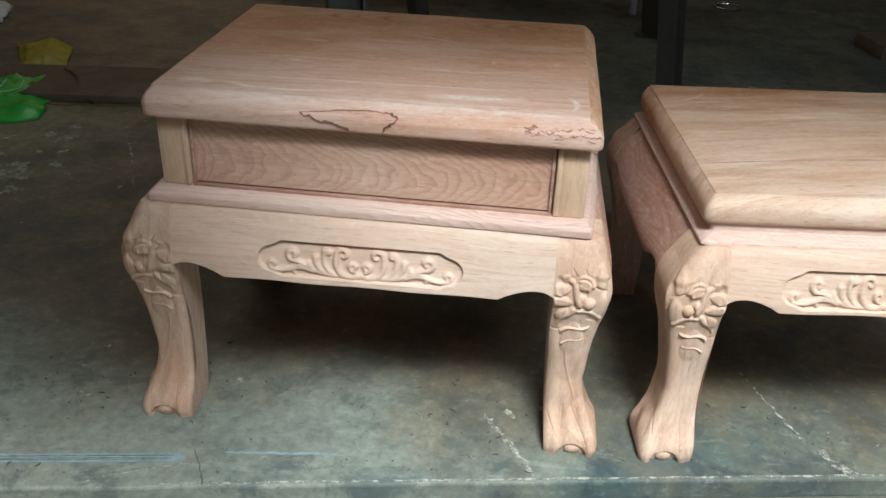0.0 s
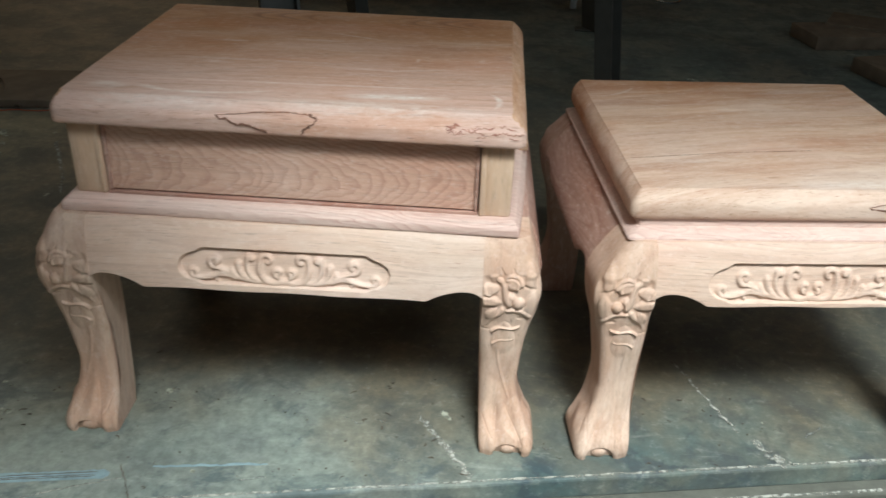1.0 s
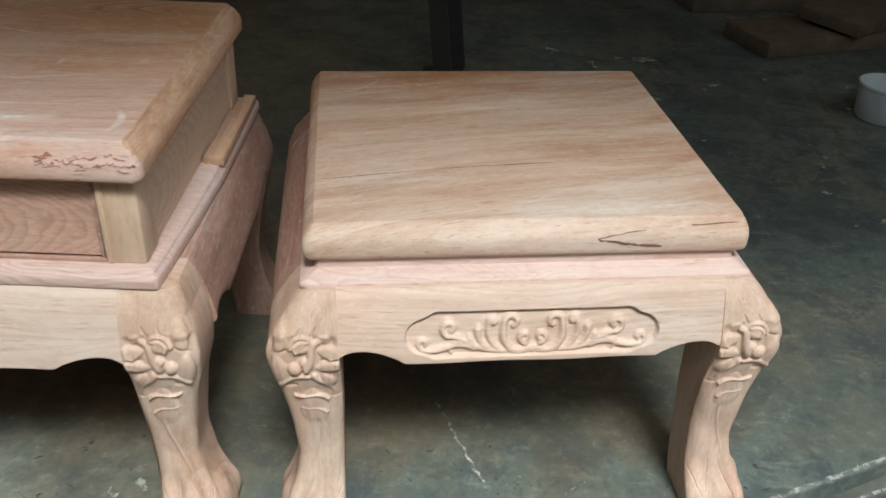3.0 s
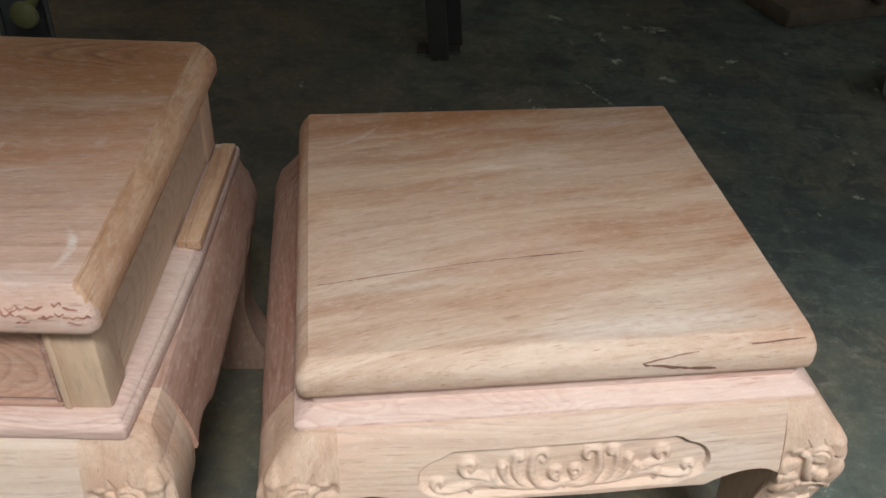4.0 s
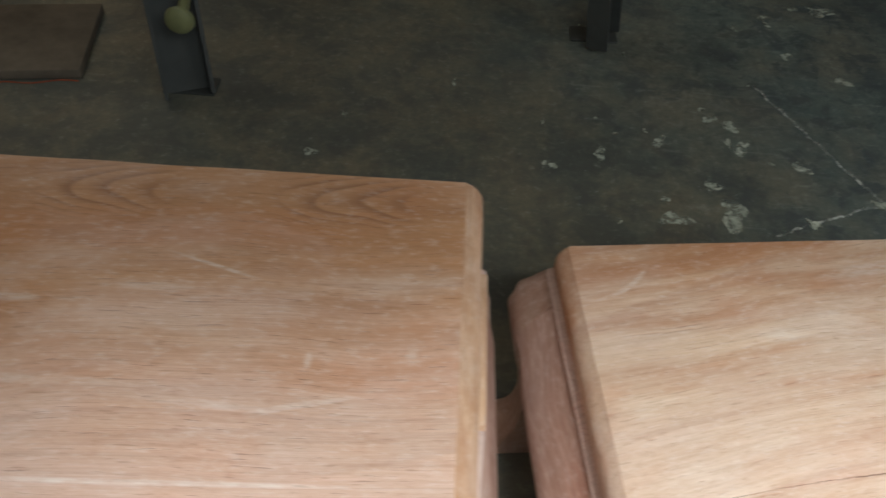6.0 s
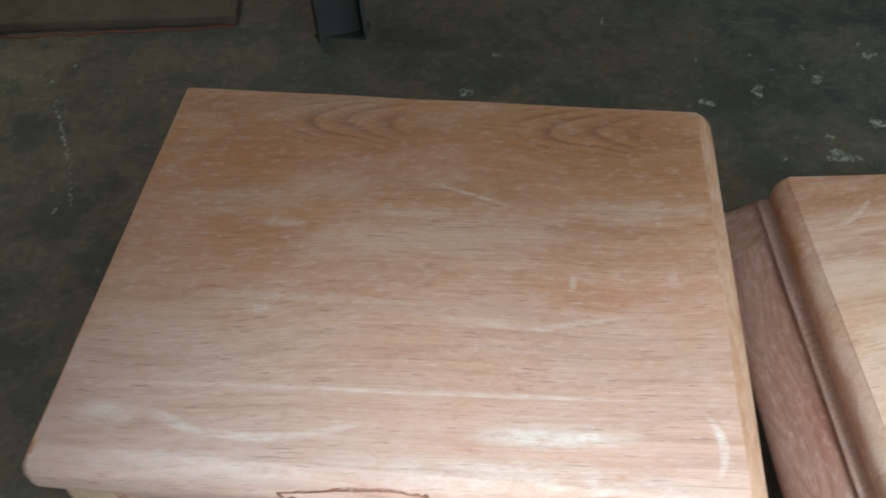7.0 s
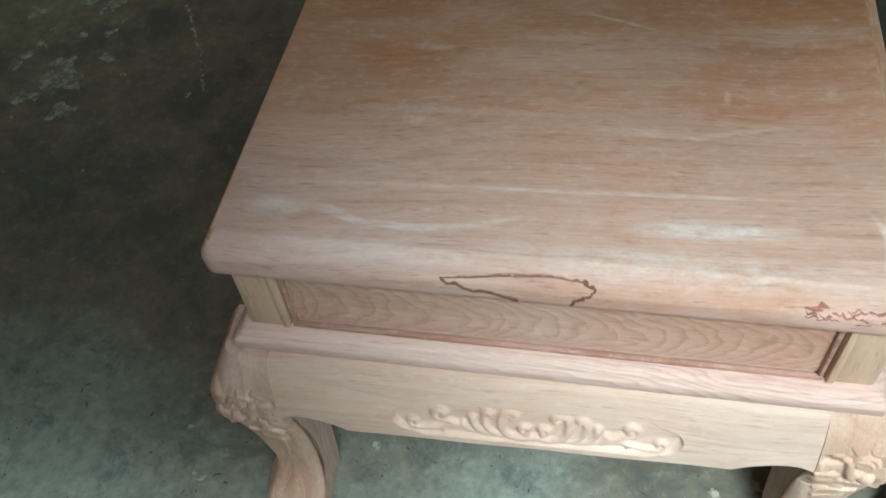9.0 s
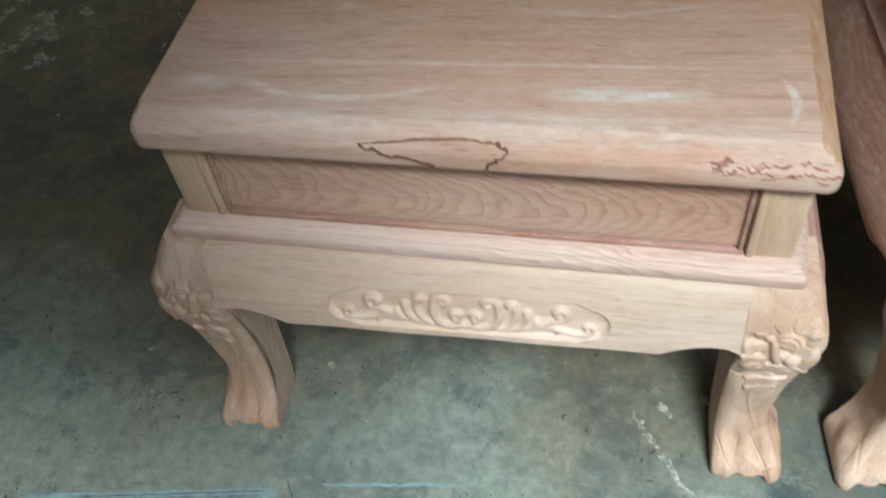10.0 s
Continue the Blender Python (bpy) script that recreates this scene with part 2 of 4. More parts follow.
# reddish wood of the beads, darkened to carry the side aprons' shade
RUDDY_SHADED = wood("ruddy_shaded_rosewood", 0, (0.53, 0.345, 0.275), (0.40, 0.22, 0.165), (0.26, 0.10, 0.07), 22.0, (1.4, 11.0), 0.65, 0.25, tones=(2.2, 22.0), tone_range=(0.38, 0.62), grey=0.1)
POST = wood("yellowish_wood", 2, (0.82, 0.625, 0.46), (0.72, 0.495, 0.335), (0.46, 0.28, 0.175), 6.0, (1.2, 14.0), 0.35, 0.2)
SIDE_PANEL = wood("pale_side_panel", 1, (0.78, 0.60, 0.44), (0.70, 0.50, 0.345), (0.48, 0.28, 0.17), 22.0, (3.0, 9.0), 0.5, 0.2, jag=4.0, pith=(2, 0.405, 70.0, 9.0, 2.0, 0.25))
END_GRAIN = wood("rosewood_end_grain", 1, (0.70, 0.45, 0.295), (0.53, 0.28, 0.145), (0.40, 0.19, 0.10), 10.0, (4.0, 20.0), 0.35, 0.25, tones=(11.0, 26.0), tone_range=(0.42, 0.58))


def plain(name, colour, rough=0.6, vary=0.3, scale=30.0, metal=0.0, bump=0.2, depth=0.001):
    m, nodes, links, bsdf = material(name)
    here = nodes.new("ShaderNodeTexCoord").outputs["Object"]
    n = noised(nodes, links, here, scale, 5.0, 0.6)
    big = noised(nodes, links, here, scale * 0.13, 2.0)
    f = ramp(nodes, links, maths(nodes, links, "ADD", maths(nodes, links, "MULTIPLY", n, 0.6), maths(nodes, links, "MULTIPLY", big, 0.4)), 0.3, 0.7)
    links.new(mixed(nodes, links, f, tuple(c * (1 - vary) for c in colour), tuple(min(1, c * (1 + vary)) for c in colour)), bsdf.inputs["Base Color"])
    bsdf.inputs["Roughness"].default_value, bsdf.inputs["Metallic"].default_value = rough, metal
    bumped(nodes, links, bsdf, n, bump, depth)
    return m


def floor_material():
    """Worn, stained workshop concrete: dusty grey with bluish dark stains, pale scrapes and specks."""
    m, nodes, links, bsdf = material("worn_concrete")
    here = nodes.new("ShaderNodeTexCoord").outputs["Object"]
    big = noised(nodes, links, here, 2.3, 5.0, 0.6, 0.2)
    mid = noised(nodes, links, scaled(nodes, links, here, (1, 1, 1), (7, 3, 0)), 6.5, 8.0, 0.68, 0.25)
    fine = noised(nodes, links, here, 70.0, 4.0, 0.7)
    colour = mixed(nodes, links, ramp(nodes, links, big, 0.35, 0.65), (0.17, 0.225, 0.20), (0.07, 0.12, 0.125))
    tan = noised(nodes, links, scaled(nodes, links, here, (1, 1, 1), (11, 2, 0)), 3.1, 5.0, 0.6, 0.3)
    colour = mixed(nodes, links, maths(nodes, links, "MULTIPLY", ramp(nodes, links, tan, 0.46, 0.64), 0.7), colour, (0.235, 0.225, 0.17))
    stain = maths(nodes, links, "MULTIPLY", ramp(nodes, links, mid, 0.50, 0.66), 0.65)
    colour = mixed(nodes, links, stain, colour, (0.05, 0.068, 0.075))
    scuff = noised(nodes, links, scaled(nodes, links, here, (1, 1, 1), (1, 9, 0)), 15.0, 8.0, 0.75, 0.3)
    colour = mixed(nodes, links, maths(nodes, links, "MULTIPLY", ramp(nodes, links, scuff, 0.56, 0.68), 0.4), colour, (0.33, 0.36, 0.33))
    blue = noised(nodes, links, scaled(nodes, links, here, (1, 1, 1), (3, 5, 0)), 13.0, 8.0, 0.70, 0.5)
    colour = mixed(nodes, links, maths(nodes, links, "MULTIPLY", ramp(nodes, links, blue, 0.52, 0.58), 0.8), colour, (0.05, 0.078, 0.095))
    split = nodes.new("ShaderNodeSeparateXYZ")
    links.new(here, split.inputs[0])
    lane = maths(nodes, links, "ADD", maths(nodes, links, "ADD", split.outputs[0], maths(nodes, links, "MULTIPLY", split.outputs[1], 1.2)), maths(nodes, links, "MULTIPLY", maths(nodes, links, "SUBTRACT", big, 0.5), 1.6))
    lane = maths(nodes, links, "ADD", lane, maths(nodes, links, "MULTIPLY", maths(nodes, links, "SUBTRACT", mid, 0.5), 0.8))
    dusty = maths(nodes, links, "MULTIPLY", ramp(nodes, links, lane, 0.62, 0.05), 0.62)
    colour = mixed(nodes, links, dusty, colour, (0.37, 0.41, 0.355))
    oil = noised(nodes, links, scaled(nodes, links, here, (1, 1, 1), (9, 1, 0)), 9.0, 9.0, 0.72, 0.6)
    colour = mixed(nodes, links, maths(nodes, links, "MULTIPLY", ramp(nodes, links, oil, 0.53, 0.61), 0.62), colour, (0.065, 0.10, 0.115))
    rubbed_or_lit = noised(nodes, links, scaled(nodes, links, here, (0.35, 1.6, 1), (4, 7, 0)), 26.0, 7.0, 0.75, 0.4)
    colour = mixed(nodes, links, maths(nodes, links, "MULTIPLY", ramp(nodes, links, rubbed_or_lit, 0.57, 0.66), 0.38), colour, (0.40, 0.45, 0.40))
    # brown shade under and behind the tables, put into the floor colour
    inner_shade = maths(nodes, links, "ADD", split.outputs[1], maths(nodes, links, "MULTIPLY", maths(nodes, links, "SUBTRACT", tan, 0.5), 0.7))
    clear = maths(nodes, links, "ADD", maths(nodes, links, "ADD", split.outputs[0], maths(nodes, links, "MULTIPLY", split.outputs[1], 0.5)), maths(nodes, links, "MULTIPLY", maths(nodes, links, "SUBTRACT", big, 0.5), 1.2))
    inner_shade = maths(nodes, links, "MULTIPLY", ramp(nodes, links, inner_shade, -0.06, 0.18), maths(nodes, links, "SUBTRACT", 0.78, maths(nodes, links, "MULTIPLY", ramp(nodes, links, clear, 1.2, 1.9), 0.5)))
    colour = mixed(nodes, links, inner_shade, colour, mixed(nodes, links, ramp(nodes, links, mid, 0.40, 0.58), (0.185, 0.145, 0.085), (0.095, 0.085, 0.062)))
    # a patch of trodden lime dust, paled further to hold the daylight there
    spot = nodes.new("ShaderNodeVectorMath")
    spot.operation = "DISTANCE"
    links.new(here, spot.inputs[0])
    spot.inputs[1].default_value = (-0.95, 0.92, 0.0)
    ragged = maths(nodes, links, "ADD", spot.outputs["Value"], maths(nodes, links, "MULTIPLY", maths(nodes, links, "SUBTRACT", mid, 0.5), 0.9))
    colour = mixed(nodes, links, maths(nodes, links, "MULTIPLY", ramp(nodes, links, ragged, 0.40, 0.10), 0.5), colour, (0.34, 0.335, 0.215))
    speck = ramp(nodes, links, noised(nodes, links, here, 120.0, 2.0), 0.72, 0.76)
    colour = mixed(nodes, links, maths(nodes, links, "MULTIPLY", speck, 0.5), colour, (0.36, 0.38, 0.36))
    grit = ramp(nodes, links, noised(nodes, links, scaled(nodes, links, here, (1, 1, 1), (4, 4, 0)), 160.0, 2.0), 0.70, 0.76)
    colour = mixed(nodes, links, maths(nodes, links, "MULTIPLY", grit, 0.6), colour, (0.03, 0.03, 0.028))
    dirt = noised(nodes, links, scaled(nodes, links, here, (1, 1, 1), (2, 8, 0)), 48.0, 8.0, 0.8)
    colour = mixed(nodes, links, maths(nodes, links, "MULTIPLY", ramp(nodes, links, dirt, 0.42, 0.62), 0.42), colour, (0.055, 0.062, 0.06))
    colour = mixed(nodes, links, maths(nodes, links, "MULTIPLY", ramp(nodes, links, dirt, 0.44, 0.34), 0.30), colour, (0.36, 0.38, 0.35))
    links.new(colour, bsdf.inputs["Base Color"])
    links.new(maths(nodes, links, "ADD", maths(nodes, links, "MULTIPLY", mid, 0.35), 0.36), bsdf.inputs["Roughness"])
    bumped(nodes, links, bsdf, maths(nodes, links, "ADD", maths(nodes, links, "MULTIPLY", fine, 0.4), mid), 0.25, 0.003)
    return m


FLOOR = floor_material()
LOWER = plain("rough_concrete", (0.10, 0.105, 0.088), 0.85, 0.45, 25.0, 0.0, 0.6, 0.006)
PLASTER = plain("old_plaster", (0.36, 0.23, 0.135), 0.9, 0.2, 6.0)
OUTSIDE = plain("sky_block_render", (0.15, 0.12, 0.09), 0.9, 0.15, 2.0)
ROOFING = plain("dark_roof_boards", (0.28, 0.18, 0.11), 0.9, 0.3, 5.0)
LIME = plain("pale_plaster_splash", (0.44, 0.46, 0.37), 0.85, 0.35, 60.0)
SCUFF = plain("pale_scuff", (0.27, 0.29, 0.27), 0.8, 0.3, 90.0)
BLUE_PAINT = plain("light_blue_paint", (0.27, 0.38, 0.42), 0.6, 0.35, 80.0)


def worn_through(m, scale, lo, hi, most):
    """Lets a paint or plaster film be worn away in patches."""
    nodes, links = m.node_tree.nodes, m.node_tree.links
    n = noised(nodes, links, nodes.new("ShaderNodeTexCoord").outputs["Object"], scale, 5.0, 0.7)
    links.new(maths(nodes, links, "MULTIPLY", ramp(nodes, links, n, lo, hi), most), nodes["Principled BSDF"].inputs["Alpha"])


worn_through(SCUFF, 90.0, 0.40, 0.62, 0.7)
STREAK = plain("pale_plaster_streak", (0.46, 0.47, 0.42), 0.85, 0.35, 60.0)
worn_through(STREAK, 75.0, 0.40, 0.60, 0.85)
worn_through(LIME, 55.0, 0.36, 0.58, 0.85)
worn_through(BLUE_PAINT, 60.0, 0.16, 0.38, 0.95)
DARK_CRACK = plain("dark_crack", (0.19, 0.10, 0.07), 0.9, 0.5, 200.0)
VEIN = plain("reddish_vein", (0.36, 0.17, 0.11), 0.8, 0.4, 120.0)
worn_through(VEIN, 120.0, 0.30, 0.60, 0.75)
SHAVING = plain("grey_brown_chip", (0.10, 0.085, 0.065), 0.8, 0.6, 40.0)
STEEL = plain("dark_painted_steel", (0.050, 0.050, 0.044), 0.6, 0.4, 12.0)
GREEN = plain("green_plastic", (0.03, 0.42, 0.05), 0.35, 0.25, 14.0)
YELLOW = plain("yellow_plastic", (0.30, 0.26, 0.02), 0.45, 0.25, 14.0)
WHITE = plain("white_plastic", (0.60, 0.66, 0.70), 0.4, 0.12, 20.0)
BOARD = plain("weathered_board", (0.13, 0.10, 0.07), 0.85, 0.4, 18.0)
RED = plain("red_string", (0.30, 0.07, 0.03), 0.8, 0.2)
WIRE = plain("brown_wire", (0.09, 0.065, 0.045), 0.6, 0.2)
LIME_LEG = plain("pale_painted_metal", (0.40, 0.44, 0.45), 0.5, 0.2, 30.0)
RING = plain("bright_steel", (0.60, 0.62, 0.63), 0.25, 0.15, 20.0, 1.0)
KNOB = plain("yellowed_plastic", (0.20, 0.20, 0.09), 0.4, 0.25, 25.0)


# ---- mesh helpers ----
def mesh_of(name, verts, faces, mat, smooth=True):
    me = bpy.data.meshes.new(name)
    me.from_pydata([tuple(v) for v in verts], [], faces)
    me.validate()
    bm = bmesh.new()
    bm.from_mesh(me)
    bmesh.ops.recalc_face_normals(bm, faces=bm.faces)
    bm.to_mesh(me)
    bm.free()
    me.materials.append(mat)
    for p in me.polygons:
        p.use_smooth = smooth
    if smooth:
        me.set_sharp_from_angle(angle=radians(42))
    return me


def part(name, geo, mat, parent, label="", smooth=True):
    """One mesh object under a thing or a part."""
    me = geo if isinstance(geo, bpy.types.Mesh) else mesh_of(name, geo[0], geo[1], mat, smooth)
    ob = new(name, me)
    ob.parent = parent
    return tagged(ob, label)


def thing(name, m, label, category, group="", kind=""):
    ob = new(name)
    ob.empty_display_size = 0.05
    ob.matrix_world = m
    return tagged(ob, label, category, group, kind)


def join(*geos):
    verts, faces = [], []
    for v, f in geos:
        k = len(verts)
        verts += [tuple(p) for p in v]
        faces += [tuple(i + k for i in q) for q in f]
    return verts, faces


def moved(geo, m):
    return [tuple(m @ Vector(v)) for v in geo[0]], geo[1]


def block(x0, x1, y0, y1, z0, z1, r=0.003, seg=2):
    """A box with worn, rounded edges."""
    bm = bmesh.new()
    bmesh.ops.create_cube(bm, size=1)
    for v in bm.verts:
        v.co = Vector(((x0 + x1) / 2 + v.co.x * (x1 - x0), (y0 + y1) / 2 + v.co.y * (y1 - y0), (z0 + z1) / 2 + v.co.z * (z1 - z0)))
    if r:
        bmesh.ops.bevel(bm, geom=bm.edges[:], offset=r, segments=seg, affect="EDGES", profile=0.5)
    bm.verts.index_update()
    geo = [tuple(v.co) for v in bm.verts], [tuple(v.index for v in f.verts) for f in bm.faces]
    bm.free()
    return geo


def rounded(x0, x1, y0, y1, r, seg=6, sub=14):
    """A rounded rectangle as a closed loop of points, with its sides subdivided."""
    loop = []
    spots = ((x1 - r, y1 - r), (x0 + r, y1 - r), (x0 + r, y0 + r), (x1 - r, y0 + r))
    for k, (cx, cy) in enumerate(spots):
        for i in range(seg + 1):
            a = radians(90 * k + 90 * i / seg)
            loop.append((cx + r * math.cos(a), cy + r * math.sin(a)))
        a = radians(90 * (k + 1))
        nx, ny = spots[(k + 1) % 4]
        ex, ey = nx + r * math.cos(a), ny + r * math.sin(a)
        bx, by = loop[-1]
        loop += [(bx + (ex - bx) * i / sub, by + (ey - by) * i / sub) for i in range(1, sub)]
    return loop


def moulding(hx, hy, corner, profile, wobble=0.0004, soft=(1, 1, 1, 1)):
    """A rectangular slab whose edge follows a profile of (inset, height), from below to above; soft: how much of the inset the west, east, south and north sides take."""
    verts, faces = [], []
    for inset, z in profile:
        w_, e_, s_, n_ = (inset * k for k in soft)
        for x, y in rounded(-hx + w_, hx - e_, -hy + s_, hy - n_, max(corner - inset * 0.6, 0.004)):
            w = wobble * noise.noise(Vector((x * 14, y * 14, z * 50 + hx * 9)))
            n = Vector((x, y)).normalized() * w * 2
            verts.append((x + n.x, y + n.y, z + w))
    n = len(verts) // len(profile)
    for k in range(len(profile) - 1):
        for i in range(n):
            j = (i + 1) % n
            faces.append((k * n + i, k * n + j, (k + 1) * n + j, (k + 1) * n + i))
    faces.append(tuple(range(n)))
    faces.append(tuple(range((len(profile) - 1) * n, len(profile) * n)))
    return verts, faces


def tube(points, radii, sides=8):
    """A round bar through points."""
    verts, faces = [], []
    pts = [Vector(p) for p in points]
    if isinstance(radii, (int, float)):
        radii = [radii] * len(pts)
    for i, p in enumerate(pts):
        d = (pts[min(i + 1, len(pts) - 1)] - pts[max(i - 1, 0)]).normalized()
        u = d.orthogonal().normalized() if i == 0 else (u - d * u.dot(d)).normalized()
        w = d.cross(u)
        for k in range(sides):
            a = 2 * math.pi * k / sides
            verts.append(p + (u * math.cos(a) + w * math.sin(a)) * radii[i])
    for i in range(len(pts) - 1):
        for k in range(sides):
            j = (k + 1) % sides
            faces.append((i * sides + k, i * sides + j, (i + 1) * sides + j, (i + 1) * sides + k))
    faces += [tuple(range(sides)), tuple(range((len(pts) - 1) * sides, len(pts) * sides))]
    return verts, faces


def prism(outline, z0, z1):
    """An upright slab over a plan outline."""
    n = len(outline)
    verts = [(x, y, z0) for x, y in outline] + [(x, y, z1) for x, y in outline]
    faces = [tuple(range(n)), tuple(range(n, 2 * n))] + [(i, (i + 1) % n, n + (i + 1) % n, n + i) for i in range(n)]
    return verts, faces


def ribbon(points, width, z0=0.0005, z1=0.0016, rough=0.5, seed=1):
    """A thin, ragged strip lying flat along plan points."""
    rng = random.Random(seed)
    left, right = [], []
    pts = [Vector(p) for p in points]
    for i, p in enumerate(pts):
        d = (pts[min(i + 1, len(pts) - 1)] - pts[max(i - 1, 0)]).normalized()
        n = Vector((-d.y, d.x))
        taper = 0.3 if i in (0, len(pts) - 1) else 1.0
        left.append(p + n * width * 0.5 * taper * (1 + rough * rng.uniform(-1, 1)))
        right.append(p - n * width * 0.5 * taper * (1 + rough * rng.uniform(-1, 1)))
    n = len(pts)
    verts = [(*p, z1) for p in left] + [(*p, z1) for p in right] + [(*p, z0) for p in left] + [(*p, z0) for p in right]
    faces = []
    for i in range(n - 1):
        faces += [(i, i + 1, n + i + 1, n + i), (2 * n + i, 2 * n + i + 1, i + 1, i), (n + i, n + i + 1, 3 * n + i + 1, 3 * n + i)]
    return verts, faces


def between(a, b, n, shake=0.0, seed=0):
    rng = random.Random(seed)
    return [(a[0] + (b[0] - a[0]) * k / n + rng.uniform(-shake, shake), a[1] + (b[1] - a[1]) * k / n + rng.uniform(-shake, shake)) for k in range(n + 1)]


def smooth_curve(x, xs, ys):
    """A smooth curve through a few values (Catmull-Rom), for xs rising."""
    xs, ys, x = np.asarray(xs, float), np.asarray(ys, float), np.asarray(x, float)
    g = np.gradient(ys, xs)
    k = np.clip(np.searchsorted(xs, x) - 1, 0, len(xs) - 2)
    h = xs[k + 1] - xs[k]
    t = np.clip((x - xs[k]) / h, 0, 1)
    return (2 * t**3 - 3 * t**2 + 1) * ys[k] + (t**3 - 2 * t**2 + t) * h * g[k] + (-2 * t**3 + 3 * t**2) * ys[k + 1] + (t**3 - t**2) * h * g[k + 1]


# ---- carving, as heights over a plane ----
def stroke(X, Z, pts, radii, height):
    """The height of a rounded rib that follows a polyline with tapering width."""
    pts, radii = np.asarray(pts, float), np.asarray(radii, float)
    out = np.zeros_like(X)
    for (ax, az_), (bx, bz), ra, rb in zip(pts[:-1], pts[1:], radii[:-1], radii[1:]):
        dx, dz = bx - ax, bz - az_
        t = np.clip(((X - ax) * dx + (Z - az_) * dz) / (dx * dx + dz * dz + 1e-12), 0, 1)
        d = np.hypot(X - ax - t * dx, Z - az_ - t * dz)
        r = ra + (rb - ra) * t
        out = np.maximum(out, height * (r / max(radii.max(), 1e-9)) ** 0.7 * np.sqrt(np.clip(1 - (d / r) ** 2, 0, 1)))
    return out


def arc_points(cx, cz, r0, r1, a0, a1, n=16):
    return [(cx + (r0 + (r1 - r0) * k / n) * math.cos(radians(a0 + (a1 - a0) * k / n)), cz + (r0 + (r1 - r0) * k / n) * math.sin(radians(a0 + (a1 - a0) * k / n))) for k in range(n + 1)]


def bezier(p, n=14):
    out = []
    for k in range(n + 1):
        t = k / n
        out.append(tuple((1 - t) ** 3 * p[0][c] + 3 * t * (1 - t) ** 2 * p[1][c] + 3 * t * t * (1 - t) * p[2][c] + t**3 * p[3][c] for c in (0, 1)))
    return out


def petal(X, Z, cx, cz, length, width, angle, height, groove=0.35):
    c, s = math.cos(radians(angle)), math.sin(radians(angle))
    u, v = (X - cx) * c + (Z - cz) * s, -(X - cx) * s + (Z - cz) * c
    d = (u / length) ** 2 + (v / (width * (1 - 0.35 * u / length))) ** 2
    body = height * np.sqrt(np.clip(1 - d, 0, 1))
    return body * (1 - groove * np.exp(-((v / (0.22 * width)) ** 2)))


# ---- the setting ----
DOOR_X0, DOOR_X1, DOOR_Z, DOOR_Y = -0.40, 2.30, 2.32, -0.95
# unseen low lintel, added to keep sun off the floor at the left
SHADE_X, SHADE_Z = 0.35, 1.50
def slab_edge(x):
    return -0.186 + 0.1868 * x if x < 1.205 else 0.039 + 0.46 * (x - 1.205)


edge = [(x, slab_edge(x) + 0.0025 * noise.noise(Vector((x * 9, 0, 0)))) for x in np.linspace(-2.9, 2.4, 160)]
floor_outline = edge + [(3.2, 1.1), (3.2, 3.6), (-2.9, 3.6)]
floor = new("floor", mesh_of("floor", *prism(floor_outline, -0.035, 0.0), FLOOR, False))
tagged(floor, "worn dusty grey-blue concrete workshop floor with stains", "floor", kind="structure")
step = floor.modifiers.new("worn edge", "BEVEL")
step.width, step.segments, step.limit_method, step.angle_limit = 0.004, 2, "ANGLE", radians(50)

ledge_front = [(x, slab_edge(x) - 0.024 + 0.004 * noise.noise(Vector((x * 7, 3, 0)))) for x in np.linspace(-2.9, 2.4, 160)]
ledge_back = [(x, slab_edge(x) + 0.05) for x in np.linspace(2.4, -2.9, 40)]
ledge = tagged(new("kerb", mesh_of("kerb", *prism(ledge_front + ledge_back, -0.075, -0.0335), LOWER, False)), "rough grey concrete ledge under the slab edge", "kerb", kind="structure")
worn = ledge.modifiers.new("worn edge", "BEVEL")
worn.width, worn.segments, worn.limit_method, worn.angle_limit = 0.005, 2, "ANGLE", radians(50)

ground_x, ground_y = np.linspace(-14, 16, 61), np.linspace(-14, 14, 60)
gv = [(x, y, -0.078 - 0.006 * abs(noise.noise(Vector((x * 3, y * 3, 2))))) for y in ground_y for x in ground_x]
gf = [(j * 61 + i, j * 61 + i + 1, (j + 1) * 61 + i + 1, (j + 1) * 61 + i) for j in range(59) for i in range(60)]
ground = tagged(new("ground", mesh_of("ground", gv, gf, LOWER)), "rough grey concrete ground below the floor slab", "ground", kind="structure")

tagged(new("wall_north", mesh_of("wall_north", *block(-3.1, 3.4, 3.6, 3.8, -0.10, 3.3, 0), PLASTER, False)), "dim brownish plastered back wall", "wall", kind="structure")
west = block(-2.5, -2.3, DOOR_Y, 3.6, -0.10, 3.3, 0)
tagged(new("wall_west", mesh_of("wall_west", *west, PLASTER, False)), "dim brownish plastered side wall", "wall", kind="structure")
east = join(block(3.2, 3.4, DOOR_Y, -0.80, -0.10, 3.3, 0), block(3.2, 3.4, 1.2, 3.6, -0.10, 3.3, 0), block(3.2, 3.4, -0.80, 1.2, 2.5, 3.3, 0))
tagged(new("wall_east", mesh_of("wall_east", *east, PLASTER, False)), "dim brownish plastered side wall with an open side door", "wall", kind="structure")
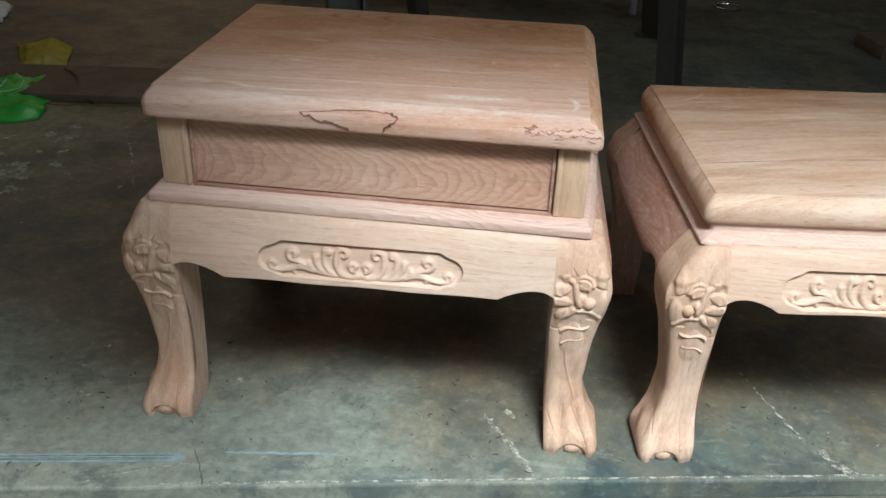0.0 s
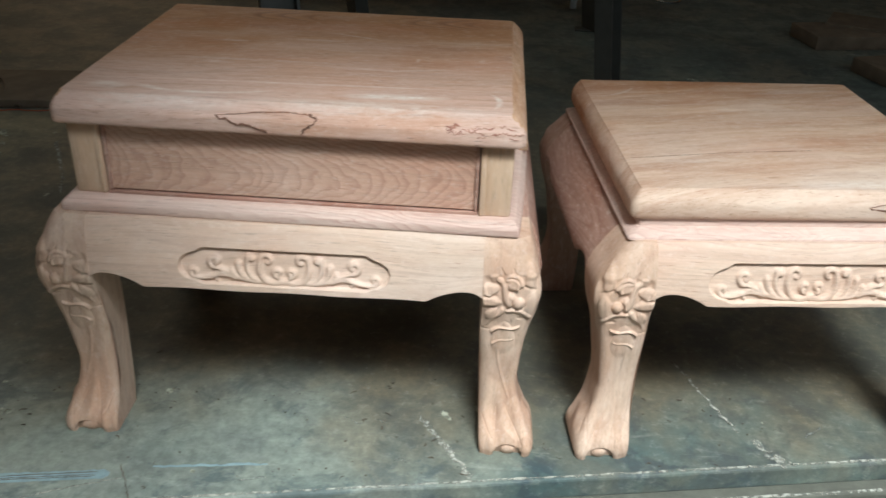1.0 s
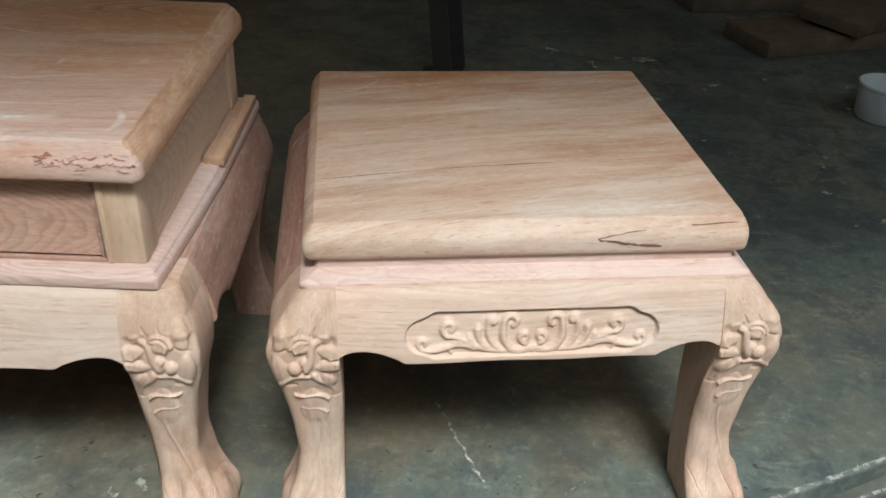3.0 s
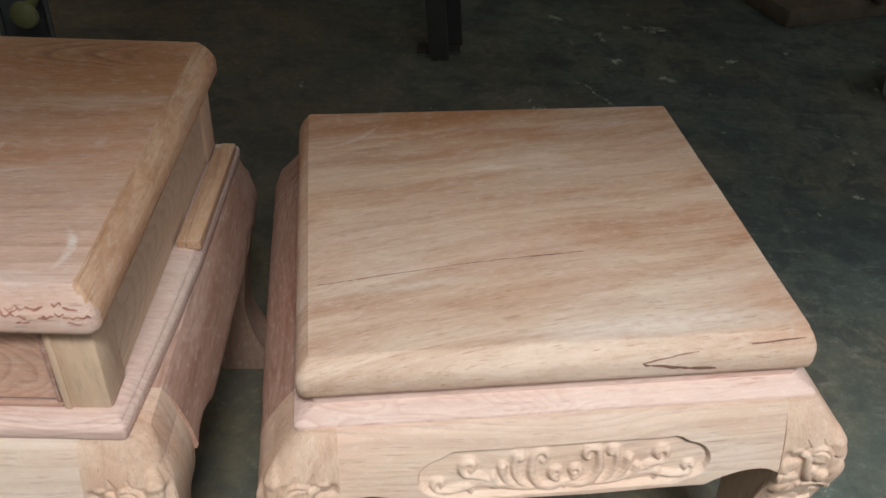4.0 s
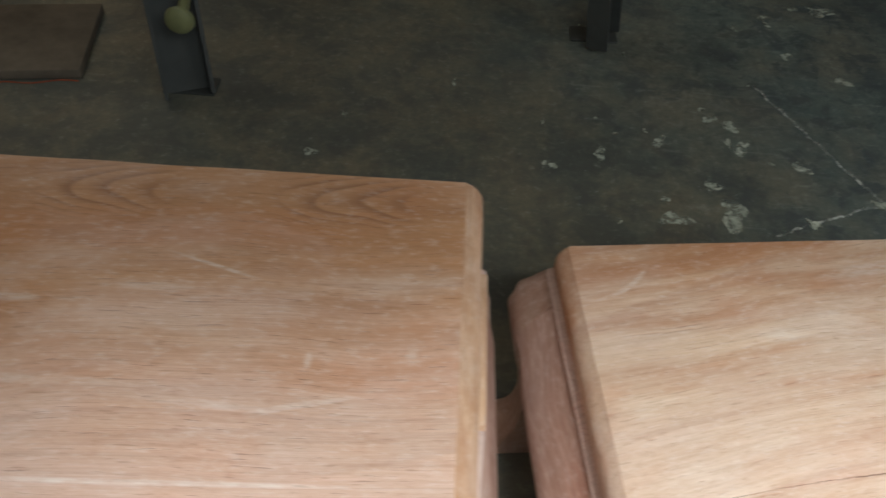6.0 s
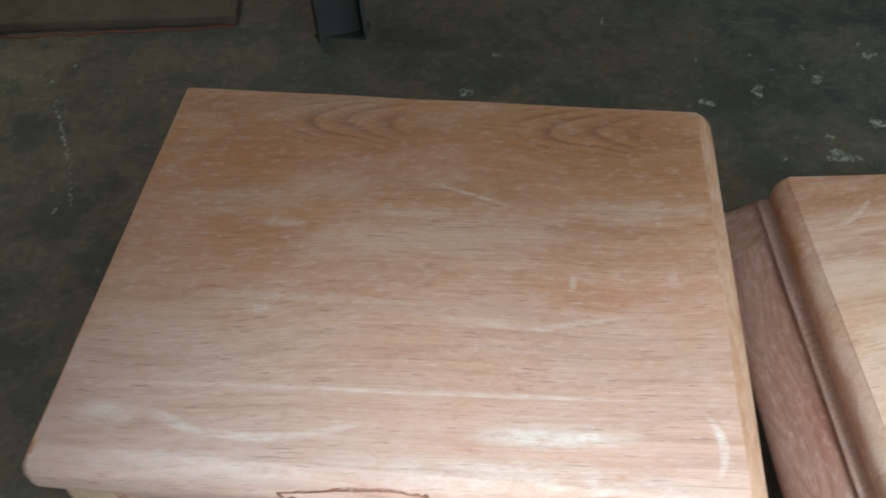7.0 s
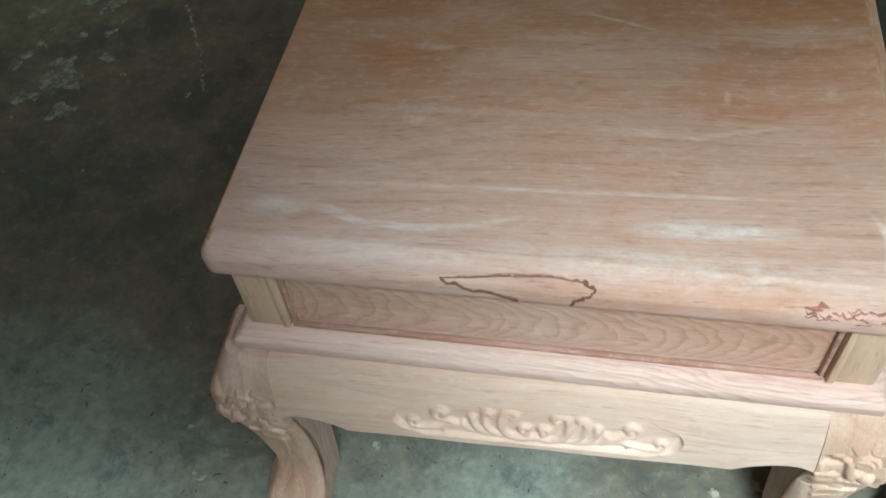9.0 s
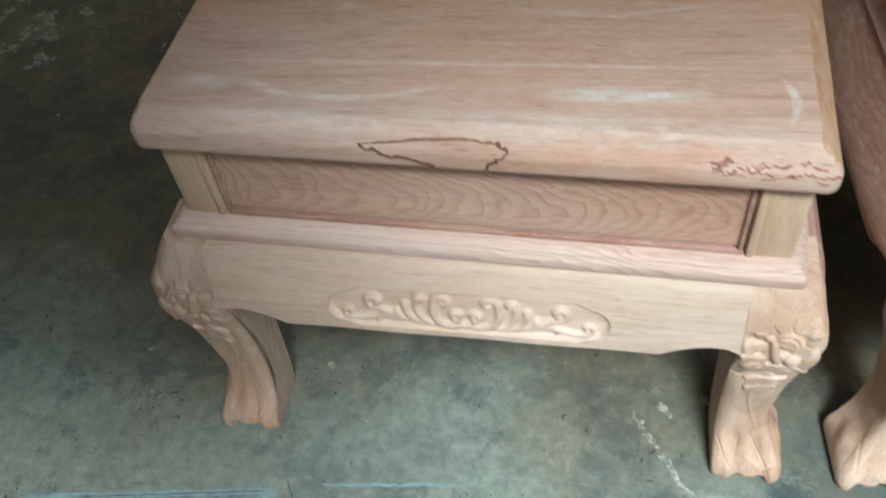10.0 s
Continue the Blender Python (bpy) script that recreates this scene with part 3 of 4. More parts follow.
# out of view; lintel heights are set to shape the light on floor and tables
front = join(block(-3.1, DOOR_X0, DOOR_Y - 0.2, DOOR_Y, -0.10, 3.3, 0), block(DOOR_X1, 3.4, DOOR_Y - 0.2, DOOR_Y, -0.10, 3.3, 0), block(DOOR_X0, SHADE_X, DOOR_Y - 0.2, DOOR_Y, SHADE_Z, 3.3, 0), block(SHADE_X, 0.90, DOOR_Y - 0.2, DOOR_Y, DOOR_Z, 3.3, 0), block(0.90, DOOR_X1, DOOR_Y - 0.2, DOOR_Y, DOOR_Z + 0.18, 3.3, 0))
tagged(new("wall_south", mesh_of("wall_south", *front, PLASTER, False)), "unseen plastered front wall with a wide doorway, its left lintel lowered to shade the floor", "wall", kind="structure")
# the gap in the unseen ceiling is only there for the added fill light
tagged(new("ceiling", mesh_of("ceiling", *join(block(-3.1, -1.75, DOOR_Y - 0.2, 3.8, 3.3, 3.4, 0), block(-0.65, 3.4, DOOR_Y - 0.2, 3.8, 3.3, 3.4, 0), block(-1.75, -0.65, DOOR_Y - 0.2, 1.55, 3.3, 3.4, 0), block(-1.75, -0.65, 2.65, 3.8, 3.3, 3.4, 0)), ROOFING, False)), "dark boarded workshop ceiling, out of view, with a gap added for fill light", "ceiling", kind="structure")
# unseen wall, added opposite the doorway to cut off low sky light
tagged(new("sky_block_wall", mesh_of("sky_block_wall", *block(-12, 14, -6.4, -6.2, -0.10, 6.4, 0), OUTSIDE, False)), "plain unseen wall added outside to block the low sky", "wall", kind="structure")


# ---- the carved tables ----
BASE = 0.338
APRON_Z = (0.250, 0.265, 0.285, 0.305, 0.320, 0.332, 0.338)
APRON_O = (0.041, 0.0395, 0.0360, 0.0310, 0.0262, 0.0205, 0.0165)
LEG_Z = (0.0, 0.012, 0.026, 0.045, 0.070, 0.100, 0.150, 0.200, 0.240, 0.265, 0.285, 0.305, 0.320, 0.332, 0.338)
LEG_O = (0.037, 0.040, 0.038, 0.029, 0.021, 0.018, 0.020, 0.028, 0.037, 0.040, 0.0380, 0.0325, 0.0270, 0.0210, 0.0168)
LEG_I = (-0.035, -0.036, -0.037, -0.038, -0.039, -0.040, -0.0415, -0.042, -0.0415, -0.041, -0.041, -0.041, -0.041, -0.041, -0.041)
LEG_R = (0.009, 0.010, 0.011, 0.011, 0.010, 0.009, 0.009, 0.011, 0.014, 0.016, 0.017, 0.018, 0.018, 0.017, 0.015)


def apron_height(X, Z, cz, tall_half):
    """The carved cartouche on a front apron: a sunk field with ogee ends and scrolls of acanthus in it."""
    z = (Z - cz) * 0.0275 / tall_half
    ax = np.abs(X)
    body = np.hypot(np.clip(ax - 0.100, 0, None), np.clip(np.abs(z) - 0.0175, 0, None)) - 0.010
    end = np.hypot(ax - 0.1155, z + 0.001) - 0.0205
    d = -0.005 * np.log(np.exp(-body / 0.005) + np.exp(-end / 0.005)) + 0.0012
    sunk = np.clip(-d / 0.0030 + 0.3, 0, 1)
    sunk = sunk * sunk * (3 - 2 * sunk)
    rel = np.zeros_like(X)
    ribs = [
        (bezier(((0.003, -0.020), (0.020, -0.028), (0.036, -0.016), (0.031, 0.005))) + arc_points(0.0225, 0.007, 0.0085, 0.0035, 0, 250), 0.0036, 0.0026),
        (arc_points(0.0085, -0.0085, 0.0062, 0.0022, -100, 260), 0.0026, 0.0022),
        (bezier(((0.010, -0.023), (0.038, -0.026), (0.052, -0.012), (0.047, 0.008))) + arc_points(0.0435, 0.0085, 0.0035, 0.002, 0, 200, 8), 0.0020, 0.0034),
        (bezier(((0.018, -0.023), (0.046, -0.025), (0.060, -0.013), (0.0585, 0.001))), 0.0018, 0.0038),
        (bezier(((0.024, -0.023), (0.052, -0.024), (0.064, -0.017), (0.067, -0.008))), 0.0016, 0.0032),
        (bezier(((0.030, -0.022), (0.062, -0.022), (0.070, -0.006), (0.090, -0.005))) + arc_points(0.0885, 0.003, 0.0085, 0.0025, -80, 230), 0.0024, 0.0032),
        (bezier(((0.062, -0.018), (0.086, -0.006), (0.092, -0.024), (0.114, -0.019))) + arc_points(0.1155, -0.0125, 0.0068, 0.002, -95, 215), 0.0030, 0.0022),
        (bezier(((0.078, -0.012), (0.088, -0.012), (0.090, -0.019), (0.086, -0.023))), 0.0030, 0.0020),
    ]
    for pts, r0, r1 in ribs:
        radii = 1.22 * np.linspace(r0, r1, len(pts))
        rel = np.maximum(rel, stroke(ax, (z + 0.022) / 1.12 - 0.022, pts, radii, 0.0040))
    rel = np.maximum(rel, 0.004 * np.sqrt(np.clip(1 - (ax / 0.004) ** 2 - ((z + 0.022) / 0.004) ** 2, 0, 1)))
    rel = 0.72 * softened(rel.copy(), 2) + 0.55 * softened(rel.copy(), 14)
    field = 0.0066 + 0.0003 * np.sin(X * 90 + 2 * np.sin(Z * 120))
    return -sunk * (field - np.minimum(rel * 1.15, 0.0052))


def tucked(Z, tuck):
    return tuck * np.clip((Z - 0.27) / (BASE - 0.27), 0, 1) ** 1.6


def apron(half, carved, nx, nz, foot, cz, tall_half, tuck=0.0):
    """A bulging apron between two legs, along x with its face to -y; the table's half width there is half."""
    X = np.linspace(-(half - 0.0396), half - 0.0396, nx)
    a = half - np.abs(X)
    low = foot + np.clip(smooth_curve(a, (0.040, 0.050, 0.065, 0.085, 0.102, 0.1125, 0.114, 0.60), (0.0085, 0.0140, 0.0160, 0.0125, 0.0055, 0.0, 0.0, 0.0)), 0, None)
    low = low + 0.0006 * np.sin(X * 47 + half * 90)
    T = np.linspace(0, 1, nz)
    XX = np.repeat(X[None, :], nz, 0)
    ZZ = BASE + (low[None, :] - BASE) * T[:, None]
    out = smooth_curve(ZZ, APRON_Z, APRON_O) - tucked(ZZ, tuck)
    if carved:
        out = out + apron_height(XX, ZZ, cz, tall_half)
    out = out - 0.003 * np.clip((T[:, None] - 0.975) / 0.025, 0, 1) ** 2
    rows = [np.stack((XX, -out, ZZ), -1), np.stack((XX[:2], np.full_like(XX[:2], 0.022), np.stack((low, np.full_like(low, BASE)))), -1)]
    grid = np.concatenate([rows[0], rows[1]], 0)
    n = len(grid)
    verts = grid.reshape(-1, 3)
    faces = []
    for k in range(n):
        kk = (k + 1) % n
        for i in range(nx - 1):
            faces.append((k * nx + i, k * nx + i + 1, kk * nx + i + 1, kk * nx + i))
    faces.append(tuple(k * nx for k in range(n)))
    faces.append(tuple(k * nx + nx - 1 for k in range(n)))
    return verts.tolist(), faces


def softened(h, times):
    """Sands the sharp edges off a carved height field."""
    for _ in range(times):
        h[1:-1] = (h[:-2] + 2 * h[1:-1] + h[2:]) / 4
        h[:, 1:-1] = (h[:, :-2] + 2 * h[:, 1:-1] + h[:, 2:]) / 4
    return h


def knee_height(S, Z):
    """Carving on a knee and foot: a flower with a bud and curled petals, a leaf under it, a clawed toe at the ground."""
    h, Z0 = np.zeros_like(S), Z
    Z = 0.297 + (Z - 0.2945) * 0.88
    # petals and lobes: middle, half length, half width, turn, height
    for cx, cz, ln, w, ang, ht in (
        (0.0225, 0.2960, 0.0165, 0.0100, 78, 0.0034), (0.0245, 0.2590, 0.0180, 0.0125, 88, 0.0046), (-0.0300, 0.2775, 0.0120, 0.0080, 12, 0.0040),
        (-0.0285, 0.2620, 0.0140, 0.0070, -8, 0.0044), (-0.0250, 0.2440, 0.0105, 0.0070, 60, 0.0034), (-0.0030, 0.2650, 0.0100, 0.0068, -35, 0.0054),
        (-0.0010, 0.2850, 0.0095, 0.0078, -20, 0.0056), (-0.0240, 0.2925, 0.0070, 0.0045, 30, 0.0028), (-0.0035, 0.2080, 0.0240, 0.0150, 96, 0.0034),
    ):
        h = np.maximum(h, petal(S, Z, cx, cz, ln, w, ang, ht, 0.12))
    # bands, ridges and curls: line, half widths at both ends, height
    for pts, r0, r1, ht in (
        (bezier(((-0.0190, 0.2900), (-0.0080, 0.2890), (-0.0160, 0.2700), (-0.0045, 0.2595))), 0.0036, 0.0050, 0.0056),
        (arc_points(-0.0010, 0.2840, 0.0118, 0.0108, 165, 5), 0.0024, 0.0030, 0.0046),
        (bezier(((-0.0080, 0.2900), (0.0000, 0.2930), (0.0090, 0.2880), (0.0040, 0.2810))), 0.0020, 0.0028, 0.0066),
        (arc_points(-0.0300, 0.2750, 0.0075, 0.0045, 80, 260), 0.0020, 0.0028, 0.0046),
        (bezier(((-0.0060, 0.2490), (0.0020, 0.2500), (0.0100, 0.2540), (0.0260, 0.2405))), 0.0024, 0.0040, 0.0044),
        (bezier(((-0.0120, 0.2500), (-0.0160, 0.2400), (-0.0270, 0.2400), (-0.0275, 0.2270))), 0.0044, 0.0016, 0.0038),
        (bezier(((-0.0200, 0.2170), (-0.0080, 0.2310), (0.0000, 0.2150), (0.0140, 0.2250))), 0.0018, 0.0012, 0.0056),
        (bezier(((-0.0155, 0.1985), (-0.0060, 0.2095), (0.0000, 0.1995), (0.0105, 0.2060))), 0.0016, 0.0010, 0.0054),
        (bezier(((-0.0080, 0.1900), (-0.0070, 0.1700), (0.0020, 0.1480), (0.0110, 0.1150))), 0.0016, 0.0008, 0.0018),
    ):
        h = np.maximum(h, stroke(S, Z, pts, np.linspace(r0, r1, len(pts)), ht))
    # a bud set off by a cut round it
    ring = np.hypot(S - 0.0068, Z - 0.2605)
    bud = 0.0076 * np.sqrt(np.clip(1 - (ring / 0.0076) ** 2, 0, 1))
    h = np.where((ring > 0.0076) & (ring < 0.0090), np.minimum(h, 0.0008), np.maximum(h, bud))
    # short cuts above the flower and the steps that end the side petals
    for a, b in (((-0.012, 0.2965), (-0.015, 0.3045)), ((0.002, 0.2970), (0.001, 0.3040)), ((0.013, 0.2950), (0.017, 0.3060)), ((-0.040, 0.2695), (-0.018, 0.2690)), ((-0.040, 0.2530), (-0.020, 0.2550)), ((0.010, 0.2385), (0.038, 0.2395)), ((-0.038, 0.2180), (-0.022, 0.2190)), ((0.014, 0.2830), (0.036, 0.2765))):
        h = h - stroke(S, Z, between(a, b, 8), np.linspace(0.0020, 0.0012, 8), 0.0016)
    around = np.clip((0.041 - np.abs(S - 0.001)) / 0.006, 0, 1) * np.clip((0.299 - 0.1 * np.abs(S) - Z) / 0.006, 0, 1) * np.clip((Z - 0.185) / 0.045, 0, 1)
    h = softened(h - 0.0034 * around, 2)
    Z = Z0
    # the foot: two toes with incised lines, a spur above, a ball in an arch between them
    low = np.clip((0.085 - Z) / 0.075, 0, 1) * (S < 2)
    a = np.abs(S)
    h = h + low * (0.0036 * np.exp(-(((a - 0.024) / 0.008) ** 2)) - 0.0022 * np.exp(-(((a - 0.0125 - 0.1 * (0.05 - Z)) / 0.0040) ** 2)) * (Z < 0.075))
    h = h + 0.0024 * np.exp(-((S / 0.006) ** 2)) * np.clip((Z - 0.02) / 0.015, 0, 1) * np.clip((0.10 - Z) / 0.03, 0, 1)
    for pts in (bezier(((0.006, 0.076), (0.009, 0.050), (0.016, 0.040), (0.019, 0.020))), bezier(((0.034, 0.070), (0.024, 0.052), (0.026, 0.036), (0.020, 0.028)))):
        h = h - stroke(a, Z, pts, np.linspace(0.0010, 0.0016, len(pts)), 0.0013)
    arch = np.hypot(S * 0.92, Z - 0.002)
    ball = np.hypot(S, Z - 0.0085)
    h = np.where((arch < 0.0185) & (S < 2), -0.0055 + 0.0050 * np.sqrt(np.clip(1 - (ball / 0.0110) ** 2, 0, 1)), h)
    return h


def leg_mesh(name, sx, sy, rings, tuck):
    """A cabriole leg at the corner (sx, sy); its own axes start at the corner of the table's top."""
    Z = np.concatenate((np.linspace(BASE, 0.322, rings // 20, endpoint=False), np.linspace(0.322, 0.180, rings * 11 // 20, endpoint=False), np.linspace(0.180, 0.085, rings // 10, endpoint=False), np.linspace(0.085, 0.0, rings - rings // 20 - rings * 11 // 20 - rings // 10)))
    o, i, r = smooth_curve(Z, LEG_Z, LEG_O), smooth_curve(Z, LEG_Z, LEG_I), smooth_curve(Z, LEG_Z, LEG_R)
    ou = o - 0.006 * np.clip((Z - 0.05) / 0.06, 0, 1) * np.clip((BASE - Z) / 0.03, 0, 1)
    cols = []
    nf, nc, ns = (96, 26, 30) if sy < 0 else (40, 10, 20)
    mid = (ou + i) / 2 + 0.003
    ou = ou - tucked(Z, tuck)
    for k in range(nf):
        u = i + (ou - r - i) * k / nf
        cols.append((u, o, np.zeros(rings), np.ones(rings), u - mid))
    for k in range(nc + 1):
        a = math.pi / 2 * (1 - k / nc)
        cols.append((ou - r + r * math.cos(a), o - r + r * math.sin(a), np.full(rings, math.cos(a)), np.full(rings, math.sin(a)), (ou - r - mid) + r * (math.pi / 2 - a)))
    for k in range(1, ns + 1):
        v = (o - r) + (i - (o - r)) * k / ns
        cols.append((ou, v, np.ones(rings), np.zeros(rings), np.full(rings, 9.0)))
    for k in range(1, 8):
        cols.append((ou + (i - ou) * k / 8, i, np.zeros(rings), -np.zeros(rings), np.full(rings, 9.0)))
    for k in range(8):
        cols.append((i, i + (o - i) * k / 8, np.zeros(rings), np.zeros(rings), np.full(rings, 9.0)))
    U = np.stack([c[0] * np.ones(rings) for c in cols], 1)
    V = np.stack([c[1] * np.ones(rings) for c in cols], 1)
    NU, NV, S = (np.stack([c[k] for c in cols], 1) for k in (2, 3, 4))
    ZZ = np.repeat(Z[:, None], len(cols), 1)
    H = knee_height(S, ZZ)
    inner = smooth_curve(ZZ[:, :nf], (0.0, 0.03, 0.06, 0.20, 0.245, 0.262, 0.34), (0.004, 0.006, 0.012, 0.012, 0.008, 0.0, 0.0))
    inner = np.clip(inner, 1e-5, None)
    near = np.clip(1 - (U[:, :nf] - i[:, None]) / inner, 0, 1)
    V[:, :nf] -= inner * (1 - np.sqrt(1 - near**2))
    fade = np.clip((S - (smooth_curve(ZZ, LEG_Z, LEG_I) - mid[:, None])) / 0.003, 0, 1)
    toe = np.exp(-(((ZZ - 0.046) / 0.015) ** 2) - ((V / 0.015) ** 2)) * (S > 2) * (NU > 0.5)
    H = H * fade + 0.0065 * toe + 0.0005 * np.sin(ZZ * 90 + S * 60)
    U, V = U + NU * H, V + NV * H
    n = len(cols)
    verts = np.stack((sx * U, sy * V, ZZ), -1).reshape(-1, 3).tolist()
    faces = [(k * n + c, k * n + (c + 1) % n, (k + 1) * n + (c + 1) % n, (k + 1) * n + c) for k in range(rings - 1) for c in range(n)]
    faces += [tuple(range(n)), tuple(range((rings - 1) * n, rings * n))]
    return mesh_of(name, verts, faces, WOOD_Z if sy < 0 else REAR_SHADE)


def base(table, hx, hy, shift, turn_base=0.0, foot=0.250, cz=0.2835, tall_half=0.0245, lean=0.0, tuck=0.012, east=-0.006):
    """Legs and aprons under a table whose top is 2 hx by 2 hy; east: how far its east apron stands out."""
    for sx, sy in ((-1, -1), (1, -1), (-1, 1), (1, 1)):
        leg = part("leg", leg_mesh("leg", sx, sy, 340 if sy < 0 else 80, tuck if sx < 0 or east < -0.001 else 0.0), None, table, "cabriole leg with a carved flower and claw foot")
        leg.matrix_basis = pose(shift, 0, 0, 0, 0, turn_base) @ pose(sx * hx, sy * hy, 0) @ pose(0, 0, BASE, 0, lean, 0) @ pose(0, 0, -BASE)
    for turn, half, depth, carved in ((0, hx, hy, True), (180, hx, hy, False), (90, hy, hx, False), (270, hy, hx, False)):
        geo = apron(half, carved, 600 if carved else 60, 130 if carved else 14, foot, cz, tall_half, tuck if turn == 270 or turn == 90 and east < -0.001 else 0.0)
        # side aprons get the darker wood, which has their shade in its colour
        mat = RUDDY_SHADED if turn in (90, 270) else WOOD_X
        ob = part("apron", geo, mat, table, "apron with a carved scroll cartouche" if carved else "")
        ob.matrix_basis = pose(shift, 0, 0, 0, 0, turn + turn_base) @ pose(0, -depth - (east if turn == 90 else -0.006 if turn == 270 else 0.0), 0)


def on_edge(geo, hy, profile):
    """Lays a flat ribbon in x and z against the front edge of a top."""
    zs = [z for _, z in profile]
    ins = [q for q, _ in profile]
    return [(x, -(hy - float(np.interp(y, zs, ins))) - z, y) for x, y, z in geo[0]], geo[1]


# ---- tall table with a drawer-like box ----
THX, THY = 0.2885, 0.2305
tall = thing("side_table", pose(0.2467, 0.2185, 0, 0, 0, 0.5), "unfinished rosewood side table with panelled box and carved cabriole legs", "table", "carved rosewood tables")
TALL_TOP = ((0.010, 0.4556), (0.0020, 0.4560), (0.0004, 0.4574), (0.0, 0.4605), (0.0002, 0.4712), (0.0016, 0.4750), (0.0066, 0.4806), (0.0135, 0.4856), (0.0180, 0.4884), (0.0202, 0.4896), (0.0207, 0.4908), (0.0235, 0.4912))
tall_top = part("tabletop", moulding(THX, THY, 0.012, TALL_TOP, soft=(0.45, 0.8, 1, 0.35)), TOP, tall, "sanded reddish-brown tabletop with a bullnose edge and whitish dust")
base(tall, 0.2930, 0.2180, -0.0105, 1.2, lean=-0.9, east=0.0)
base_ledge = moulding(THX + 0.004, THY + 0.0015, 0.0045, ((0.0016, 0.3383), (0.0004, 0.3390), (0.0, 0.3402), (0.0002, 0.3478), (0.0012, 0.3506), (0.0048, 0.3528), (0.0052, 0.3542), (0.0066, 0.3558), (0.0110, 0.3576), (0.0150, 0.3580)))
ledge_v = [(x + (float(np.interp(y, (-0.23, -0.10, 0.0, 0.23), (-0.003, 0.005, 0.009, 0.009))) if x > 0.2 else 0.0), y, z) for x, y, z in base_ledge[0]]
part("base_moulding", (ledge_v, base_ledge[1]), PINK, tall, "pinkish rounded base moulding")
BX, BY = 0.2760, 0.2150
PZ0, PZ1 = 0.3578, 0.4562
for sx in (-1, 1):
    for sy in (-1, 1):
        post = part("post", block(min(sx * BX, sx * (BX - 0.040)), max(sx * BX, sx * (BX - 0.040)), min(sy * BY, sy * (BY - 0.040)), max(sy * BY, sy * (BY - 0.040)), PZ0, PZ1, 0.0035, 2), POST, tall, "yellowish corner post with a narrow bead")
        bx = sx * (BX - 0.036)
        part("bead", block(bx - 0.0032, bx + 0.0032, sy * BY - 0.002, sy * BY + 0.002, PZ0 + 0.001, PZ1, 0.0015, 2), POST, post)
for sy in (-1, 1):
    y = sy * (BY - 0.013)
    part("panel", block(-(BX - 0.0418), BX - 0.0418, y - 0.006, y + 0.006, PZ0 + 0.004, PZ1, 0.0012, 1), FIGURED, tall, "figured reddish panel with flame grain")
    part("panel_bead", block(-(BX - 0.041), BX - 0.041, sy * (BY - 0.004) - 0.003, sy * (BY - 0.004) + 0.003, PZ0 - 0.001, PZ0 + 0.004, 0.0015, 2), RUDDY_SHADED, tall)
    for sx in (-1, 1):
        x = sx * (BX - 0.0435)
        part("panel_bead", block(x - 0.0022, x + 0.0022, sy * (BY - 0.005) - 0.003, sy * (BY - 0.005) + 0.003, PZ0 + 0.004, PZ1 - 0.001, 0.001, 1), RUDDY_SHADED, tall)
for sx in (-1, 1):
    x = sx * (BX - 0.009)
    part("panel", block(x - 0.006, x + 0.006, -(BY - 0.0440), BY - 0.0440, PZ0, PZ1, 0.0012, 1), SIDE_PANEL, tall, "pale side panel with a flame")
strip = part("rail_strip", block(0.2862, 0.3020, 0.0085, 0.2080, 0.3565, 0.3680, 0.0012, 2), TAN, tall, "raised tan strip ending in a sawn notch")
part("filler", block(0.2768, 0.2860, 0.0090, 0.0500, 0.3565, 0.3677, 0.0010, 1), TAN, strip)
part("filler", block(0.2768, 0.2860, 0.0505, 0.2060, 0.3565, 0.3625, 0.0010, 1), TAN, strip)

# end grain on both short edges
tall_top.data.materials.append(END_GRAIN)
for face in tall_top.data.polygons:
    if abs(face.center.x) > THX - 0.0195 and abs(face.center.y) < THY - 0.012:
        face.material_index = 1

# dark cracks round a knot on the front edge
lower = [(-0.083, 0.4775), (-0.077, 0.4735), (-0.070, 0.4740), (-0.064, 0.4700), (-0.056, 0.4670), (-0.050, 0.4685), (-0.041, 0.4668), (-0.034, 0.4640), (-0.027, 0.4620), (-0.021, 0.4590)]
upper = [(-0.083, 0.4775), (-0.066, 0.4785), (-0.047, 0.4805), (-0.019, 0.4822), (0.008, 0.4830), (0.020, 0.4822), (0.031, 0.4815)]
right = [(0.028, 0.4818), (0.034, 0.4800), (0.039, 0.4780), (0.037, 0.4750), (0.031, 0.4725), (0.030, 0.4690), (0.024, 0.4655), (0.020, 0.4600)]
for pts, w, seed in ((lower, 0.0017, 3), (upper, 0.0008, 4), (right, 0.0017, 5)):
    fine = [tuple(Vector(pts[k]).lerp(Vector(pts[k + 1]), f)) for k in range(len(pts) - 1) for f in (0, 0.33, 0.66)] + [pts[-1]]
    rng = random.Random(seed)
    fine = [(x + rng.uniform(-0.0006, 0.0006), z + rng.uniform(-0.0006, 0.0006)) for x, z in fine]
    part("crack", on_edge(ribbon(fine, w, -0.001, 0.0012, 0.95, seed), THY, TALL_TOP), DARK_CRACK if w > 0.001 else VEIN, tall_top, "dark jagged crack round a knot", False)
STAIN = plain("reddish_bark_stain", (0.33, 0.15, 0.11), 0.8, 0.5, 160.0)
rng = random.Random(11)
